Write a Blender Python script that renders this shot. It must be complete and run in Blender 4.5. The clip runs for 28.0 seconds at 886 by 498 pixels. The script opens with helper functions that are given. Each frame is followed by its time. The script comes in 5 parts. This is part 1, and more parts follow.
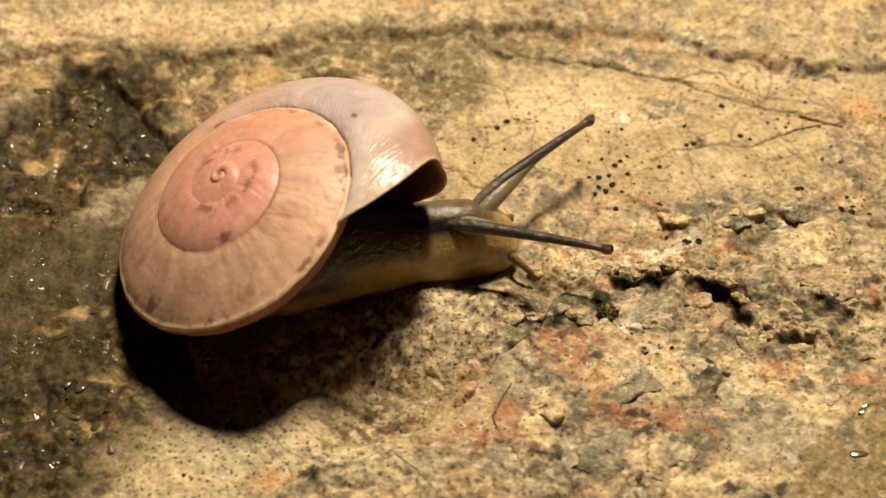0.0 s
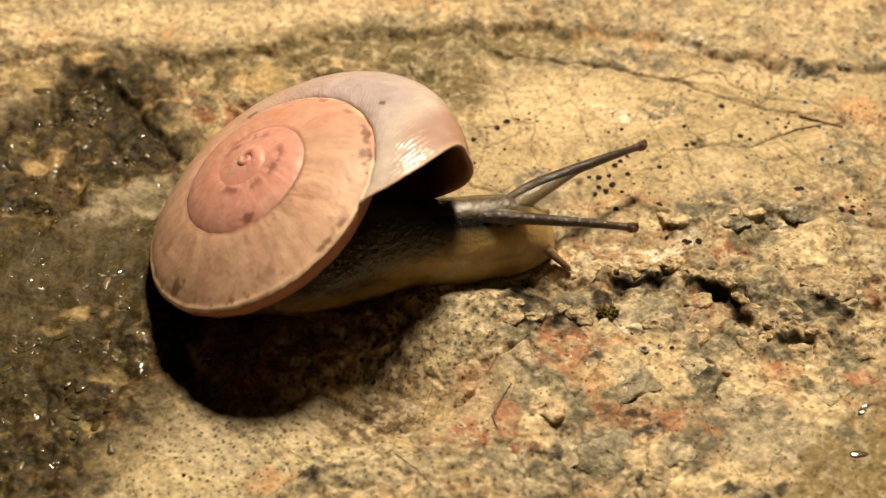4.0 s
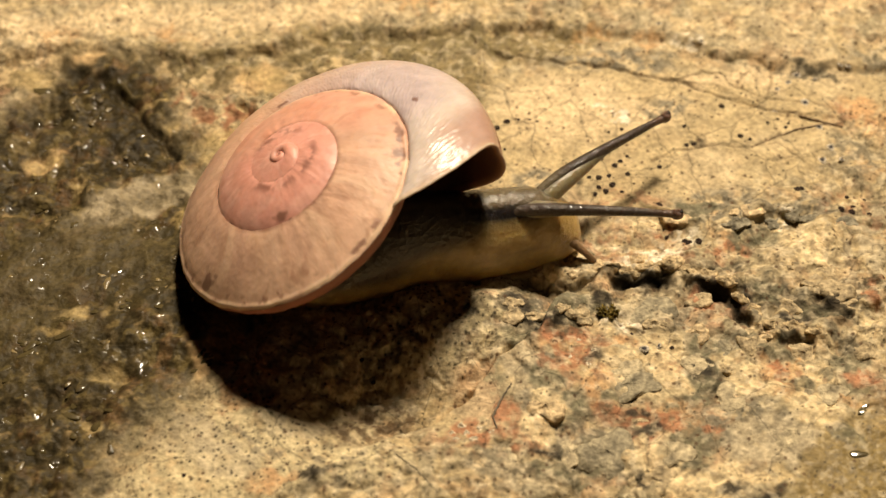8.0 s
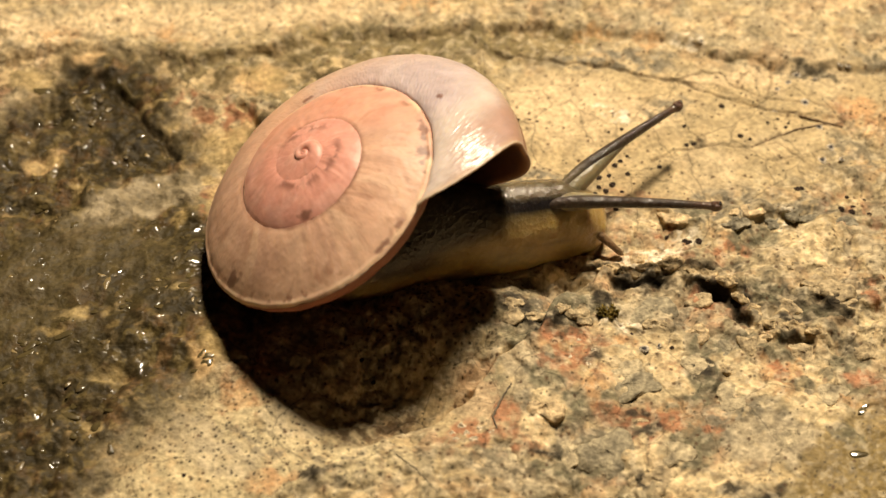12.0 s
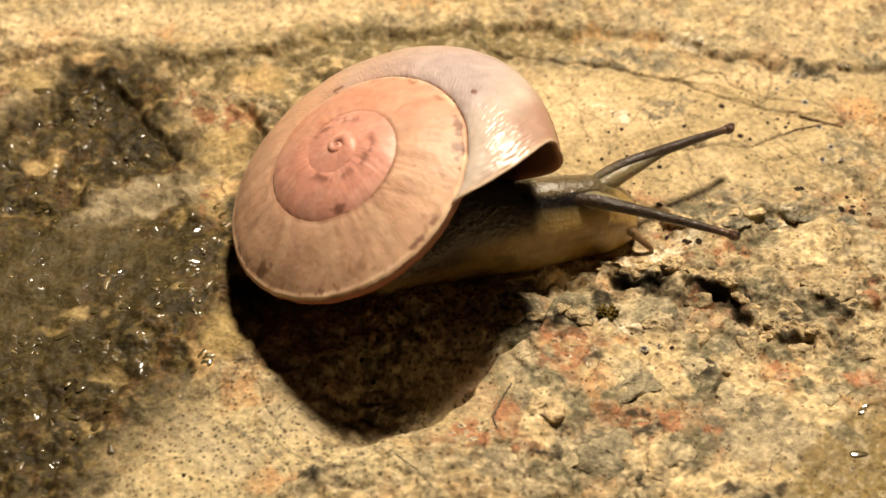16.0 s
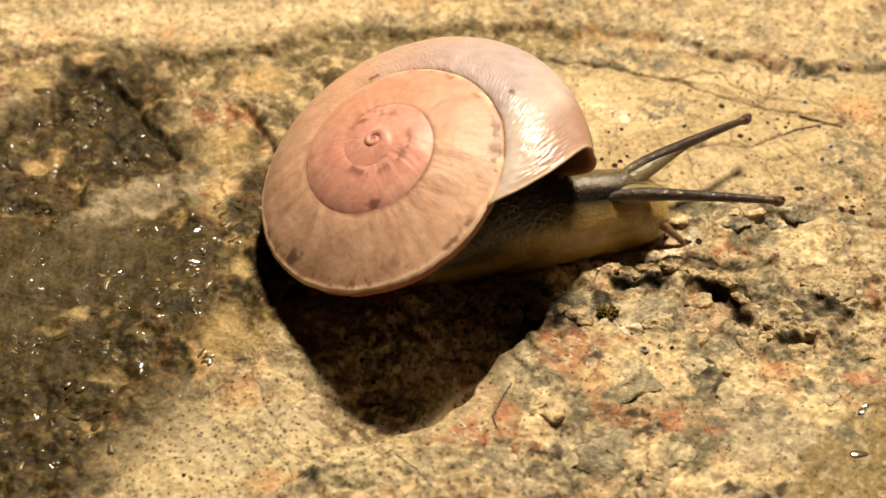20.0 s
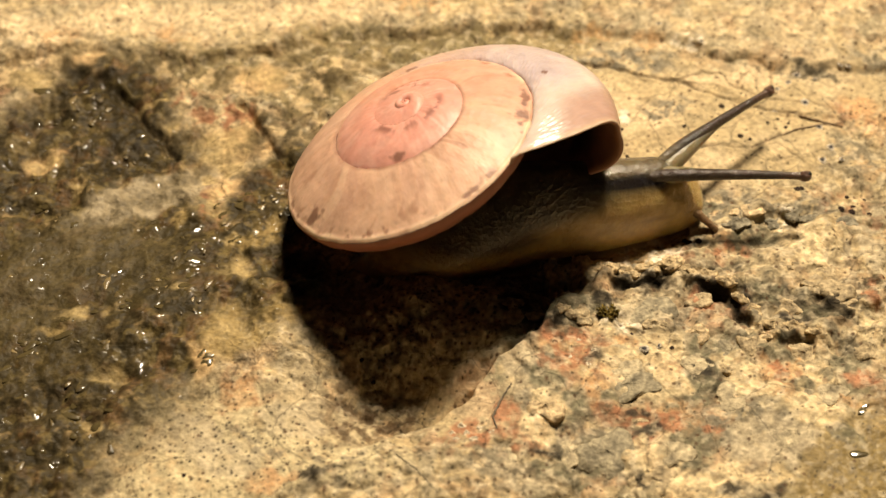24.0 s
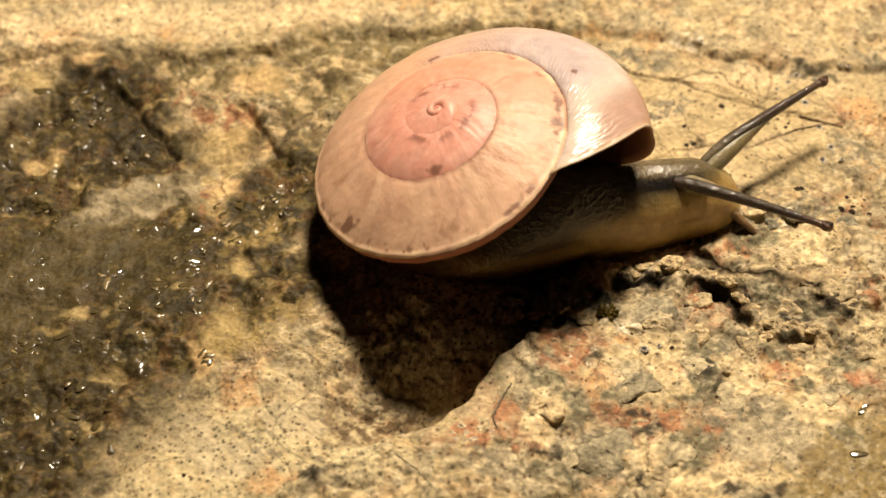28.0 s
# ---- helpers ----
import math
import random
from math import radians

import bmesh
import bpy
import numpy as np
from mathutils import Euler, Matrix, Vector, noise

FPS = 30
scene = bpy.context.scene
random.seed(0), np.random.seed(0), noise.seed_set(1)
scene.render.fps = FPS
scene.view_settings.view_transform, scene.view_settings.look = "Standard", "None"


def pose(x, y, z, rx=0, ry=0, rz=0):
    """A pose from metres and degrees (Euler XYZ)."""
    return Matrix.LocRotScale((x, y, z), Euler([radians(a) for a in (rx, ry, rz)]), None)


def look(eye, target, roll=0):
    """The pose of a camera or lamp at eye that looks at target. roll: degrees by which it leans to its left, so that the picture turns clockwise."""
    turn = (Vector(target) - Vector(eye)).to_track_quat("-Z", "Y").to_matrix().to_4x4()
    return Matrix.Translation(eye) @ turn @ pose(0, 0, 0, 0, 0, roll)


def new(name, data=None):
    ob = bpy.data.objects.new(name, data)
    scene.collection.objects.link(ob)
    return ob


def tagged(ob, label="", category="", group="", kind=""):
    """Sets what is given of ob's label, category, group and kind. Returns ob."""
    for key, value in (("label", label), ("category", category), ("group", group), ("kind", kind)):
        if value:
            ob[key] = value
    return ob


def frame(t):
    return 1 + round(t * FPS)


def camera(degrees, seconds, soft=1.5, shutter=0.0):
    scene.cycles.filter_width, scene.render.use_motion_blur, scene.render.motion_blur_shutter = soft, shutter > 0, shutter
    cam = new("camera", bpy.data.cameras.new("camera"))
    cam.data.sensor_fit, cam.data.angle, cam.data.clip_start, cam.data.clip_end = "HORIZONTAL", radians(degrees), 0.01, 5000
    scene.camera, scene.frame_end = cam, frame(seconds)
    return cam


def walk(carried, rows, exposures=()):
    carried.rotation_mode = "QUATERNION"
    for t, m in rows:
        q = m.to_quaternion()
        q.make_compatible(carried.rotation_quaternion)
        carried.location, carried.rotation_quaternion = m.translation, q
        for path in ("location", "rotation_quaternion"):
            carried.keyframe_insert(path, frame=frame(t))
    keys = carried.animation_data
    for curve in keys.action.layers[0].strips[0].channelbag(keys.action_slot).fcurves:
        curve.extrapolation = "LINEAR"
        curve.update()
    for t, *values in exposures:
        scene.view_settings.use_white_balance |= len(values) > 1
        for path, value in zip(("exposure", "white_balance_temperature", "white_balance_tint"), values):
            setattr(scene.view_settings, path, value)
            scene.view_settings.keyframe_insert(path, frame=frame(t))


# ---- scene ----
MM = 0.001      # all plans below are in millimetres

# camera: stands still on a tripod, half above the rock
ELEVATION, DISTANCE = 50.0, 180.0
EYE = (0, -DISTANCE * math.cos(radians(ELEVATION)) * MM, DISTANCE * math.sin(radians(ELEVATION)) * MM)
cam = camera(22.0, 28.0, soft=1.5)
cam.data.dof.use_dof = True
cam.data.dof.focus_distance = 0.176
cam.data.dof.aperture_fstop = 35
walk(cam, [(0, look(EYE, (0, 0, 0))), (28, look(EYE, (0, 0, 0)))], exposures=[(0, 0.03), (6, 0.06), (12, 0.14), (18, 0.2), (28, 0.26)])

# night: a dim sky and one warm hand lamp above the rock
world = bpy.data.worlds.new("night")
world.use_nodes = True
world.node_tree.nodes["Background"].inputs["Color"].default_value = (0.62, 0.72, 1.0, 1)
world.node_tree.nodes["Background"].inputs["Strength"].default_value = 0.0011
scene.world = world
torch = bpy.data.lights.new("torch", "AREA")
torch.shape, torch.size, torch.energy, torch.color = "DISK", 0.050, 1.40, (1.0, 0.835, 0.61)
new("torch", torch).matrix_world = look((0.044, 0.114, 0.265), (0, 0, 0))


# ---- arithmetic ----
def scramble(ix, iy, seed):
    h = (ix * 374761393 + (iy * 668265263 + seed * 982451653)) & 0xFFFFFFFF
    h = ((h ^ (h >> 13)) * 1274126177) & 0xFFFFFFFF
    return (h ^ (h >> 16)) & 0xFFFF


def lattice(ix, iy, seed):
    return scramble(ix, iy, seed) / 65535.0


ANGLES = np.arange(65536) / 65535.0 * 2 * math.pi
COSINES, SINES = np.cos(ANGLES), np.sin(ANGLES)


def grain(x, y, size, seed=0):
    """Smooth noise from -1 to 1 with lumps of that many millimetres."""
    x, y = np.asarray(x) / size, np.asarray(y) / size
    ix, iy = np.floor(x).astype(np.int64), np.floor(y).astype(np.int64)
    fx, fy = x - ix, y - iy
    ux, uy = fx * fx * fx * (fx * (fx * 6 - 15) + 10), fy * fy * fy * (fy * (fy * 6 - 15) + 10)
    total = 0
    for dx, wx in ((0, 1 - ux), (1, ux)):
        for dy, wy in ((0, 1 - uy), (1, uy)):
            a = scramble(ix + dx, iy + dy, seed)
            total = total + wx * wy * (COSINES[a] * (fx - dx) + SINES[a] * (fy - dy))
    return total * 1.5


def rough(x, y, size, seed=0, octaves=4, gain=0.55):
    return sum(gain ** k * grain(x, y, size * 0.5 ** k, seed + 7 * k) for k in range(octaves))


def cells(x, y, size, seed=0):
    """Distance to the nearest and the second nearest of scattered seeds, and a number for the nearest."""
    x, y = np.asarray(x) / size, np.asarray(y) / size
    ix, iy = np.floor(x).astype(np.int64), np.floor(y).astype(np.int64)
    best, second, name = np.full(x.shape, 9.0), np.full(x.shape, 9.0), np.zeros(x.shape)
    for dx in (-1, 0, 1):
        for dy in (-1, 0, 1):
            jx, jy = ix + dx, iy + dy
            d = np.hypot(jx + lattice(jx, jy, seed) - x, jy + lattice(jx, jy, seed + 5) - y)
            closer = d < best
            second = np.where(closer, best, np.minimum(second, d))
            name = np.where(closer, lattice(jx, jy, seed + 11), name)
            best = np.where(closer, d, best)
    return best, second, name


def step(a, b, x):
    t = np.clip((x - a) / (b - a), 0, 1)
    return t * t * (3 - 2 * t)


def patch(x, y, blobs, edge=0.35):
    """1 inside the given ellipses (x, y, half width, half depth, turn), 0 outside."""
    m = np.zeros(np.shape(x))
    wide = np.ndim(x) == 2
    if wide:
        left, right, low, high = x.min(0), x.max(0), y.min(1), y.max(1)
    for bx, by, rx, ry, turn in blobs:
        c, s = math.cos(radians(turn)), math.sin(radians(turn))
        at = Ellipsis
        if wide:
            reach = (1 + edge) * max(rx, ry)
            cols = np.flatnonzero((right > bx - reach) & (left < bx + reach))
            rows = np.flatnonzero((high > by - reach) & (low < by + reach))
            if not len(cols) or not len(rows):
                continue
            at = (slice(rows[0], rows[-1] + 1), slice(cols[0], cols[-1] + 1))
        u, v = (x[at] - bx) * c + (y[at] - by) * s, (y[at] - by) * c - (x[at] - bx) * s
        m[at] = np.maximum(m[at], 1 - step(1 - edge, 1 + edge, np.hypot(u / rx, v / ry)))
    return m


def line(x, y, points):
    """Distance to a line through the points, the signed side of it (left of its way is positive) and the way along it."""
    best, side, along = np.full(np.shape(x), 1e9), np.zeros(np.shape(x)), np.zeros(np.shape(x))
    n = len(points) - 1
    for k in range(n):
        (ax, ay), (bx, by) = points[k], points[k + 1]
        l2 = (bx - ax) ** 2 + (by - ay) ** 2
        t = np.clip(((x - ax) * (bx - ax) + (y - ay) * (by - ay)) / l2, 0, 1)
        d = np.hypot(x - ax - t * (bx - ax), y - ay - t * (by - ay))
        closer = d < best
        s = ((bx - ax) * (y - ay) - (by - ay) * (x - ax)) / math.sqrt(l2)
        side, along, best = np.where(closer, s, side), np.where(closer, (k + t) / n, along), np.where(closer, d, best)
    return best, side, along


# ---- materials ----
def material(name, rough_value=0.6, metal=0.0):
    m = bpy.data.materials.new(name)
    m.use_nodes = True
    b = m.node_tree.nodes["Principled BSDF"]
    b.inputs["Roughness"].default_value, b.inputs["Metallic"].default_value = rough_value, metal
    return m, m.node_tree.nodes, m.node_tree.links, b


def texture(nodes, links, kind, scale, detail=4.0, coords="Object"):
    c = nodes.new("ShaderNodeTexCoord")
    t = nodes.new(kind)
    t.inputs["Scale"].default_value = scale
    if "Detail" in t.inputs:
        t.inputs["Detail"].default_value = detail
    links.new(c.outputs[coords], t.inputs["Vector"])
    return t


def mapped(nodes, links, socket, a, b, lo=0.0, hi=1.0):
    r = nodes.new("ShaderNodeMapRange")
    links.new(socket, r.inputs["Value"])
    for key, value in (("From Min", lo), ("From Max", hi), ("To Min", a), ("To Max", b)):
        r.inputs[key].default_value = value
    return r.outputs["Result"]


def times(nodes, links, a, b):
    m = nodes.new("ShaderNodeMath")
    m.operation = "MULTIPLY"
    links.new(a, m.inputs[0])
    links.new(b, m.inputs[1])
    return m.outputs[0]


def tinted(nodes, links, colour, factor):
    """colour multiplied by a number."""
    m = nodes.new("ShaderNodeVectorMath")
    m.operation = "SCALE"
    links.new(colour, m.inputs[0])
    links.new(factor, m.inputs["Scale"])
    return m.outputs[0]


def bumped(nodes, links, b, heights):
    """Chains bumps: (socket, strength, millimetres), and where it fades: (mask, strength there)."""
    last = None
    for socket, strength, mm, *weaker in heights:
        n = nodes.new("ShaderNodeBump")
        n.inputs["Strength"].default_value, n.inputs["Distance"].default_value = strength, mm * MM
        if weaker:
            links.new(mapped(nodes, links, weaker[0], strength, weaker[1]), n.inputs["Strength"])
        links.new(socket, n.inputs["Height"])
        if last:
            links.new(last, n.inputs["Normal"])
        last = n.outputs["Normal"]
    links.new(last, b.inputs["Normal"])
    links.new(last, b.inputs["Coat Normal"])


def rock_material():
    m, nodes, links, b = material("limestone")
    col = nodes.new("ShaderNodeAttribute")
    col.attribute_name = "tint"
    wet = nodes.new("ShaderNodeAttribute")
    wet.attribute_name = "wet"
    fine = texture(nodes, links, "ShaderNodeTexNoise", 2600, 3)
    mid = texture(nodes, links, "ShaderNodeTexNoise", 620, 5)
    speck = texture(nodes, links, "ShaderNodeTexVoronoi", 1500)
    f = times(nodes, links, mapped(nodes, links, fine.outputs["Fac"], 0.66, 1.30, 0.25, 0.75), mapped(nodes, links, mid.outputs["Fac"], 0.78, 1.2, 0.3, 0.7))
    f = times(nodes, links, f, mapped(nodes, links, speck.outputs["Distance"], 0.84, 1.02, 0.05, 0.3))
    pits = texture(nodes, links, "ShaderNodeTexVoronoi", 950)
    f = times(nodes, links, f, mapped(nodes, links, pits.outputs["Distance"], 0.45, 1.0, 0.07, 0.16))
    # hairline cracks, broken up
    c = nodes.new("ShaderNodeTexCoord")
    warp = texture(nodes, links, "ShaderNodeTexNoise", 420, 4)
    bend = nodes.new("ShaderNodeVectorMath")
    bend.operation = "MULTIPLY_ADD"
    links.new(warp.outputs["Color"], bend.inputs[0])
    bend.inputs[1].default_value = (0.0022, 0.0022, 0.0)
    links.new(c.outputs["Object"], bend.inputs[2])
    net = nodes.new("ShaderNodeTexVoronoi")
    net.feature = "DISTANCE_TO_EDGE"
    net.inputs["Scale"].default_value = 190
    links.new(bend.outputs[0], net.inputs["Vector"])
    gate = texture(nodes, links, "ShaderNodeTexNoise", 150, 2)
    hair = nodes.new("ShaderNodeMath")
    hair.operation = "MAXIMUM"
    links.new(mapped(nodes, links, net.outputs["Distance"], 0.62, 1.0, 0.004, 0.016), hair.inputs[0])
    dry = nodes.new("ShaderNodeMath")
    dry.operation = "MAXIMUM"
    links.new(mapped(nodes, links, gate.outputs["Fac"], 0.0, 1.0, 0.54, 0.64), dry.inputs[0])
    links.new(mapped(nodes, links, wet.outputs["Fac"], 0.0, 1.0, 0.0, 0.2), dry.inputs[1])
    links.new(dry.outputs[0], hair.inputs[1])
    f = times(nodes, links, f, hair.outputs[0])
    links.new(tinted(nodes, links, col.outputs["Color"], f), b.inputs["Base Color"])
    r = nodes.new("ShaderNodeMath")
    r.operation = "MULTIPLY_ADD"
    links.new(wet.outputs["Fac"], r.inputs[0])
    r.inputs[1].default_value, r.inputs[2].default_value = -0.7, 0.8
    links.new(r.outputs[0], b.inputs["Roughness"])
    links.new(mapped(nodes, links, wet.outputs["Fac"], 0.14, 0.6, 0.5, 1.0), b.inputs["Specular IOR Level"])
    bumped(nodes, links, b, [(mid.outputs["Fac"], 0.65, 0.55, wet.outputs["Fac"], 0.3), (fine.outputs["Fac"], 0.75, 0.2, wet.outputs["Fac"], 0.12)])
    return m


def attribute_material(name, rough_value, bumps, scatter=0.0, coat=0.0, film=0.06, mottling=(900, 0.8, 1.2), specular=0.5, polish=0.0):
    """A surface whose colour is spread over the mesh as "tint"; bumps: (texture, scale, strength, mm)."""
    m, nodes, links, b = material(name, rough_value)
    col = nodes.new("ShaderNodeAttribute")
    col.attribute_name = "tint"
    n = texture(nodes, links, "ShaderNodeTexNoise", mottling[0], 4)
    links.new(tinted(nodes, links, col.outputs["Color"], mapped(nodes, links, n.outputs["Fac"], mottling[1], mottling[2], 0.3, 0.7)), b.inputs["Base Color"])
    b.inputs["Specular IOR Level"].default_value = specular
    if polish:
        shine = nodes.new("ShaderNodeAttribute")
        shine.attribute_name = "wet"
        links.new(mapped(nodes, links, shine.outputs["Fac"], rough_value, polish), b.inputs["Roughness"])
    if scatter:
        b.inputs["Subsurface Weight"].default_value = scatter
        b.inputs["Subsurface Radius"].default_value = (1.0, 0.7, 0.35)
        b.inputs["Subsurface Scale"].default_value = 0.0014
    if coat:
        b.inputs["Coat Weight"].default_value, b.inputs["Coat Roughness"].default_value = coat, film
    made = []
    for kind, scale, strength, mm in bumps:
        t = texture(nodes, links, "ShaderNodeTexVoronoi" if kind == "cells" else "ShaderNodeTexNoise", scale)
        height = t.outputs["Fac"] if kind != "cells" else times(nodes, links, t.outputs["Distance"], t.outputs["Distance"])
        made.append((height, strength, mm))
    if made:
        bumped(nodes, links, b, made)
    return m


ROCK = rock_material()
SHELL = attribute_material("shell", 0.5, [("noise", 2400, 0.4, 0.05), ("noise", 500, 0.25, 0.12)], scatter=0.12, mottling=(900, 0.9, 1.1), specular=0.5, polish=0.28)
SKIN = attribute_material("wet_skin", 0.35, [("cells", 2600, 0.8, 0.035), ("noise", 900, 0.15, 0.08)], scatter=0.75, coat=1.0, film=0.1, mottling=(1300, 0.82, 1.15), specular=0.3)
SMOOTH_SKIN = attribute_material("tentacle_skin", 0.45, [("cells", 3000, 0.8, 0.035), ("noise", 2300, 0.35, 0.08)], scatter=0.2, coat=0.5, mottling=(1800, 0.8, 1.2), specular=0.3)
STONE = attribute_material("stone", 0.75, [("noise", 620, 0.8, 0.6), ("noise", 2600, 0.75, 0.2)], mottling=(2600, 0.55, 1.4), specular=0.35)
FLANK = attribute_material("flank_skin", 0.3, [("noise", 500, 0.3, 0.15), ("noise", 1700, 0.25, 0.06)], scatter=0.8, coat=0.5, mottling=(700, 0.75, 1.2))
VEIL = attribute_material("translucent_skin", 0.35, [("cells", 2600, 0.35, 0.06)], scatter=1.0, coat=0.35, film=0.2, mottling=(1600, 0.85, 1.1), specular=0.3)
CRUMB = attribute_material("wet_crumb", 0.35, [("noise", 1600, 0.7, 0.15)], coat=0.25, film=0.15, mottling=(1500, 0.6, 1.3))
DROP = attribute_material("wet_bead", 0.12, [("noise", 1800, 0.25, 0.05)], coat=1.0, film=0.16, mottling=(1500, 0.7, 1.2))
LICHEN = attribute_material("lichen", 0.8, [("cells", 2200, 0.8, 0.2)], mottling=(1800, 0.55, 1.3), specular=0.25)


# ---- meshes ----
def sheet(name, verts, rows, cols, closed=False, tint=None, wet=None):
    """A mesh of rows x cols points in millimetres; closed joins the last column to the first."""
    me = bpy.data.meshes.new(name)
    v = np.asarray(verts, float).reshape(-1, 3) * MM
    i, j = np.meshgrid(np.arange(rows - 1), np.arange(cols if closed else cols - 1), indexing="ij")
    k = (j + 1) % cols
    f = np.stack([i * cols + j, i * cols + k, (i + 1) * cols + k, (i + 1) * cols + j], -1).reshape(-1, 4)
    me.vertices.add(len(v))
    me.vertices.foreach_set("co", v.ravel())
    me.loops.add(f.size)
    me.loops.foreach_set("vertex_index", f.ravel().astype(np.int32))
    me.polygons.add(len(f))
    me.polygons.foreach_set("loop_start", np.arange(0, f.size, 4, dtype=np.int32))
    me.polygons.foreach_set("use_smooth", np.ones(len(f), bool))
    me.update(calc_edges=True)
    me.validate()
    paint(me, tint, wet)
    return me


def paint(me, tint=None, wet=None):
    n = len(me.vertices)
    if tint is not None:
        a = me.attributes.new("tint", "FLOAT_COLOR", "POINT")
        c = np.ones((n, 4))
        c[:, :3] = np.asarray(tint).reshape(-1, 3)
        a.data.foreach_set("color", c.ravel())
    if wet is not None:
        me.attributes.new("wet", "FLOAT", "POINT").data.foreach_set("value", np.asarray(wet, float).ravel())


def part(name, me, mat, parent=None, label=""):
    """Links a mesh as one object under a thing or a part."""
    me.materials.append(mat)
    ob = new(name, me)
    if parent:
        ob.parent = parent
    if label:
        tagged(ob, label)
    return ob


def lump(name, w, d, h, tint, seed, wobble=0.25, rings=10, sides=16, crag=0.0):
    """A rounded stone or crumb, half sunk: half width, half depth, height in millimetres."""
    rng = np.random.RandomState(seed)
    a, b, c, e = rng.uniform(0, 6.28, 4)
    t, p = np.meshgrid(np.linspace(0, math.pi, rings), np.linspace(0, 2 * math.pi, sides, endpoint=False), indexing="ij")
    r = 1 + wobble * (0.5 * np.sin(2 * p + a) + 0.4 * np.sin(3 * p + b + t) + 0.3 * np.sin(5 * p + c) * np.sin(3 * t + e))
    s = np.sin(t) ** 0.7
    v = np.stack([w * r * s * np.cos(p), d * r * s * np.sin(p), h * np.cos(t) * (1 + 0.15 * np.sin(2 * p + c))], -1)
    k = 1.0
    if crag:
        v[..., 2] += crag * h * rough(v[..., 0] + 9 * a, v[..., 1] + 9 * b, min(w, d) * 0.9, seed, 4) * (t < 2)
        k = 1 + 0.5 * rough(v[..., 0] + 5 * c, v[..., 1], min(w, d) * 0.8, seed + 3, 4)[..., None]
    return sheet(name, v[:, ::-1], rings, sides, True, (np.zeros(v.shape) + np.asarray(tint) * k)[:, ::-1])


# ---- the rock ----
# ledges and joints, in plan
LEDGE = [(5.37, -1.68), (8.68, -2.14), (13.07, -2.94), (15.30, -2.60), (17.96, -2.48), (20.11, -3.28), (22.24, -4.19), (23.60, -6.32), (24.36, -7.59),
    (26.65, -8.53), (29.20, -8.97), (32.05, -6.77), (37.74, -3.40)]
LEDGE_LOW = [(4.11, -11.67), (5.65, -9.62), (7.62, -8.42), (9.40, -7.04), (11.30, -8.42), (13.76, -6.77)]
BOSS_EDGE = [(-3.51, -18.19), (-1.01, -16.66), (1.10, -14.63), (4.11, -11.67), (6.31, -8.97)]
RIDGE = [(17.02, 4.08), (19.42, 2.71), (21.43, 2.53), (23.28, 3.12), (25.40, 4.08), (27.81, 3.30)]
JOINT = [(4.62, 21.92), (8.44, 20.84), (11.30, 20.31), (14.63, 19.91), (16.48, 18.91), (19.77, 18.24), (22.06, 17.06), (25.71, 15.43), (28.92, 14.59), (33.01, 13.37)]
NET_A = [(19.77, 18.24), (21.76, 19.37), (23.40, 19.04), (24.47, 17.52), (26.72, 16.21), (30.47, 15.95), (32.76, 15.30)]
NET_B = [(24.47, 17.52), (25.84, 19.70), (27.69, 20.58), (27.85, 19.24), (26.96, 16.21)]
NET_C = [(16.88, 9.39), (19.26, 10.45), (22.32, 11.08), (25.29, 10.64), (27.76, 12.22)]
NET_D = [(-0.64, 8.77), (1.19, 8.34), (2.33, 6.62), (3.92, 6.31)]
NET_E = [(25.77, 10.83), (27.44, 11.27), (28.71, 10.02), (30.16, 8.46)]
NET_F = [(10.04, 11.59), (13.72, 10.83), (16.58, 12.22), (17.18, 14.46)]
TRENCH = [(-28.82, 19.37), (-25.85, 15.43), (-23.78, 13.18), (-21.89, 9.70)]
TRENCH_B = [(-16.67, 15.43), (-14.61, 11.90), (-12.86, 9.08)]
BACK_LEDGE = [(-40.45, 20.71), (-31.95, 21.92), (-25.13, 20.84), (-17.49, 21.38), (-10.83, 23.42), (0.78, 24.24), (11.96, 24.93), (20.08, 22.88),
    (22.88, 21.52), (26.27, 21.92), (29.06, 20.84), (31.33, 19.64), (41.03, 20.71)]

# growths and stains, in plan: (x, y, half width, half depth, turn)
WET = [(-31.43, -7.59, 14.51, 14.24, 0), (-30.33, 6.62, 11.61, 11.05, 0), (-20.10, -2.25, 8.48, 6.98, 0), (-31.93, -19.46, 7.37, 7.56, 0), (-27.62,
    16.73, 5.36, 4.36, -10), (-13.35, -4.53, 4.91, 3.49, 0), (-12.89, 4.80, 4.02, 6.98, -20), (-20.82, -10.05, 3.57, 3.49, 0)]
FILM = [(-29.01, -1.68, 10.27, 4.65, 8), (-31.34, -8.42, 6.70, 4.65, 0), (-23.98, -3.40, 5.80, 3.49, 0)]
SMEAR = [(-24.27, 5.10, 4.91, 1.51, 17), (-19.85, 6.93, 2.68, 1.40, 20)]
OLIVE = [(-6.93, 22.06, 8.48, 2.62, 0), (3.18, 22.74, 8.04, 1.86, -3), (-10.62, 17.39, 4.02, 3.49, 0), (-15.32, -8.42, 3.12, 2.62, 0), (-20.28, 20.04,
    4.91, 2.33, 0), (10.95, 24.11, 2.68, 1.16, 0), (-0.19, 18.05, 3.57, 2.91, 0), (30.39, -20.97, 4.91, 4.65, -30)]
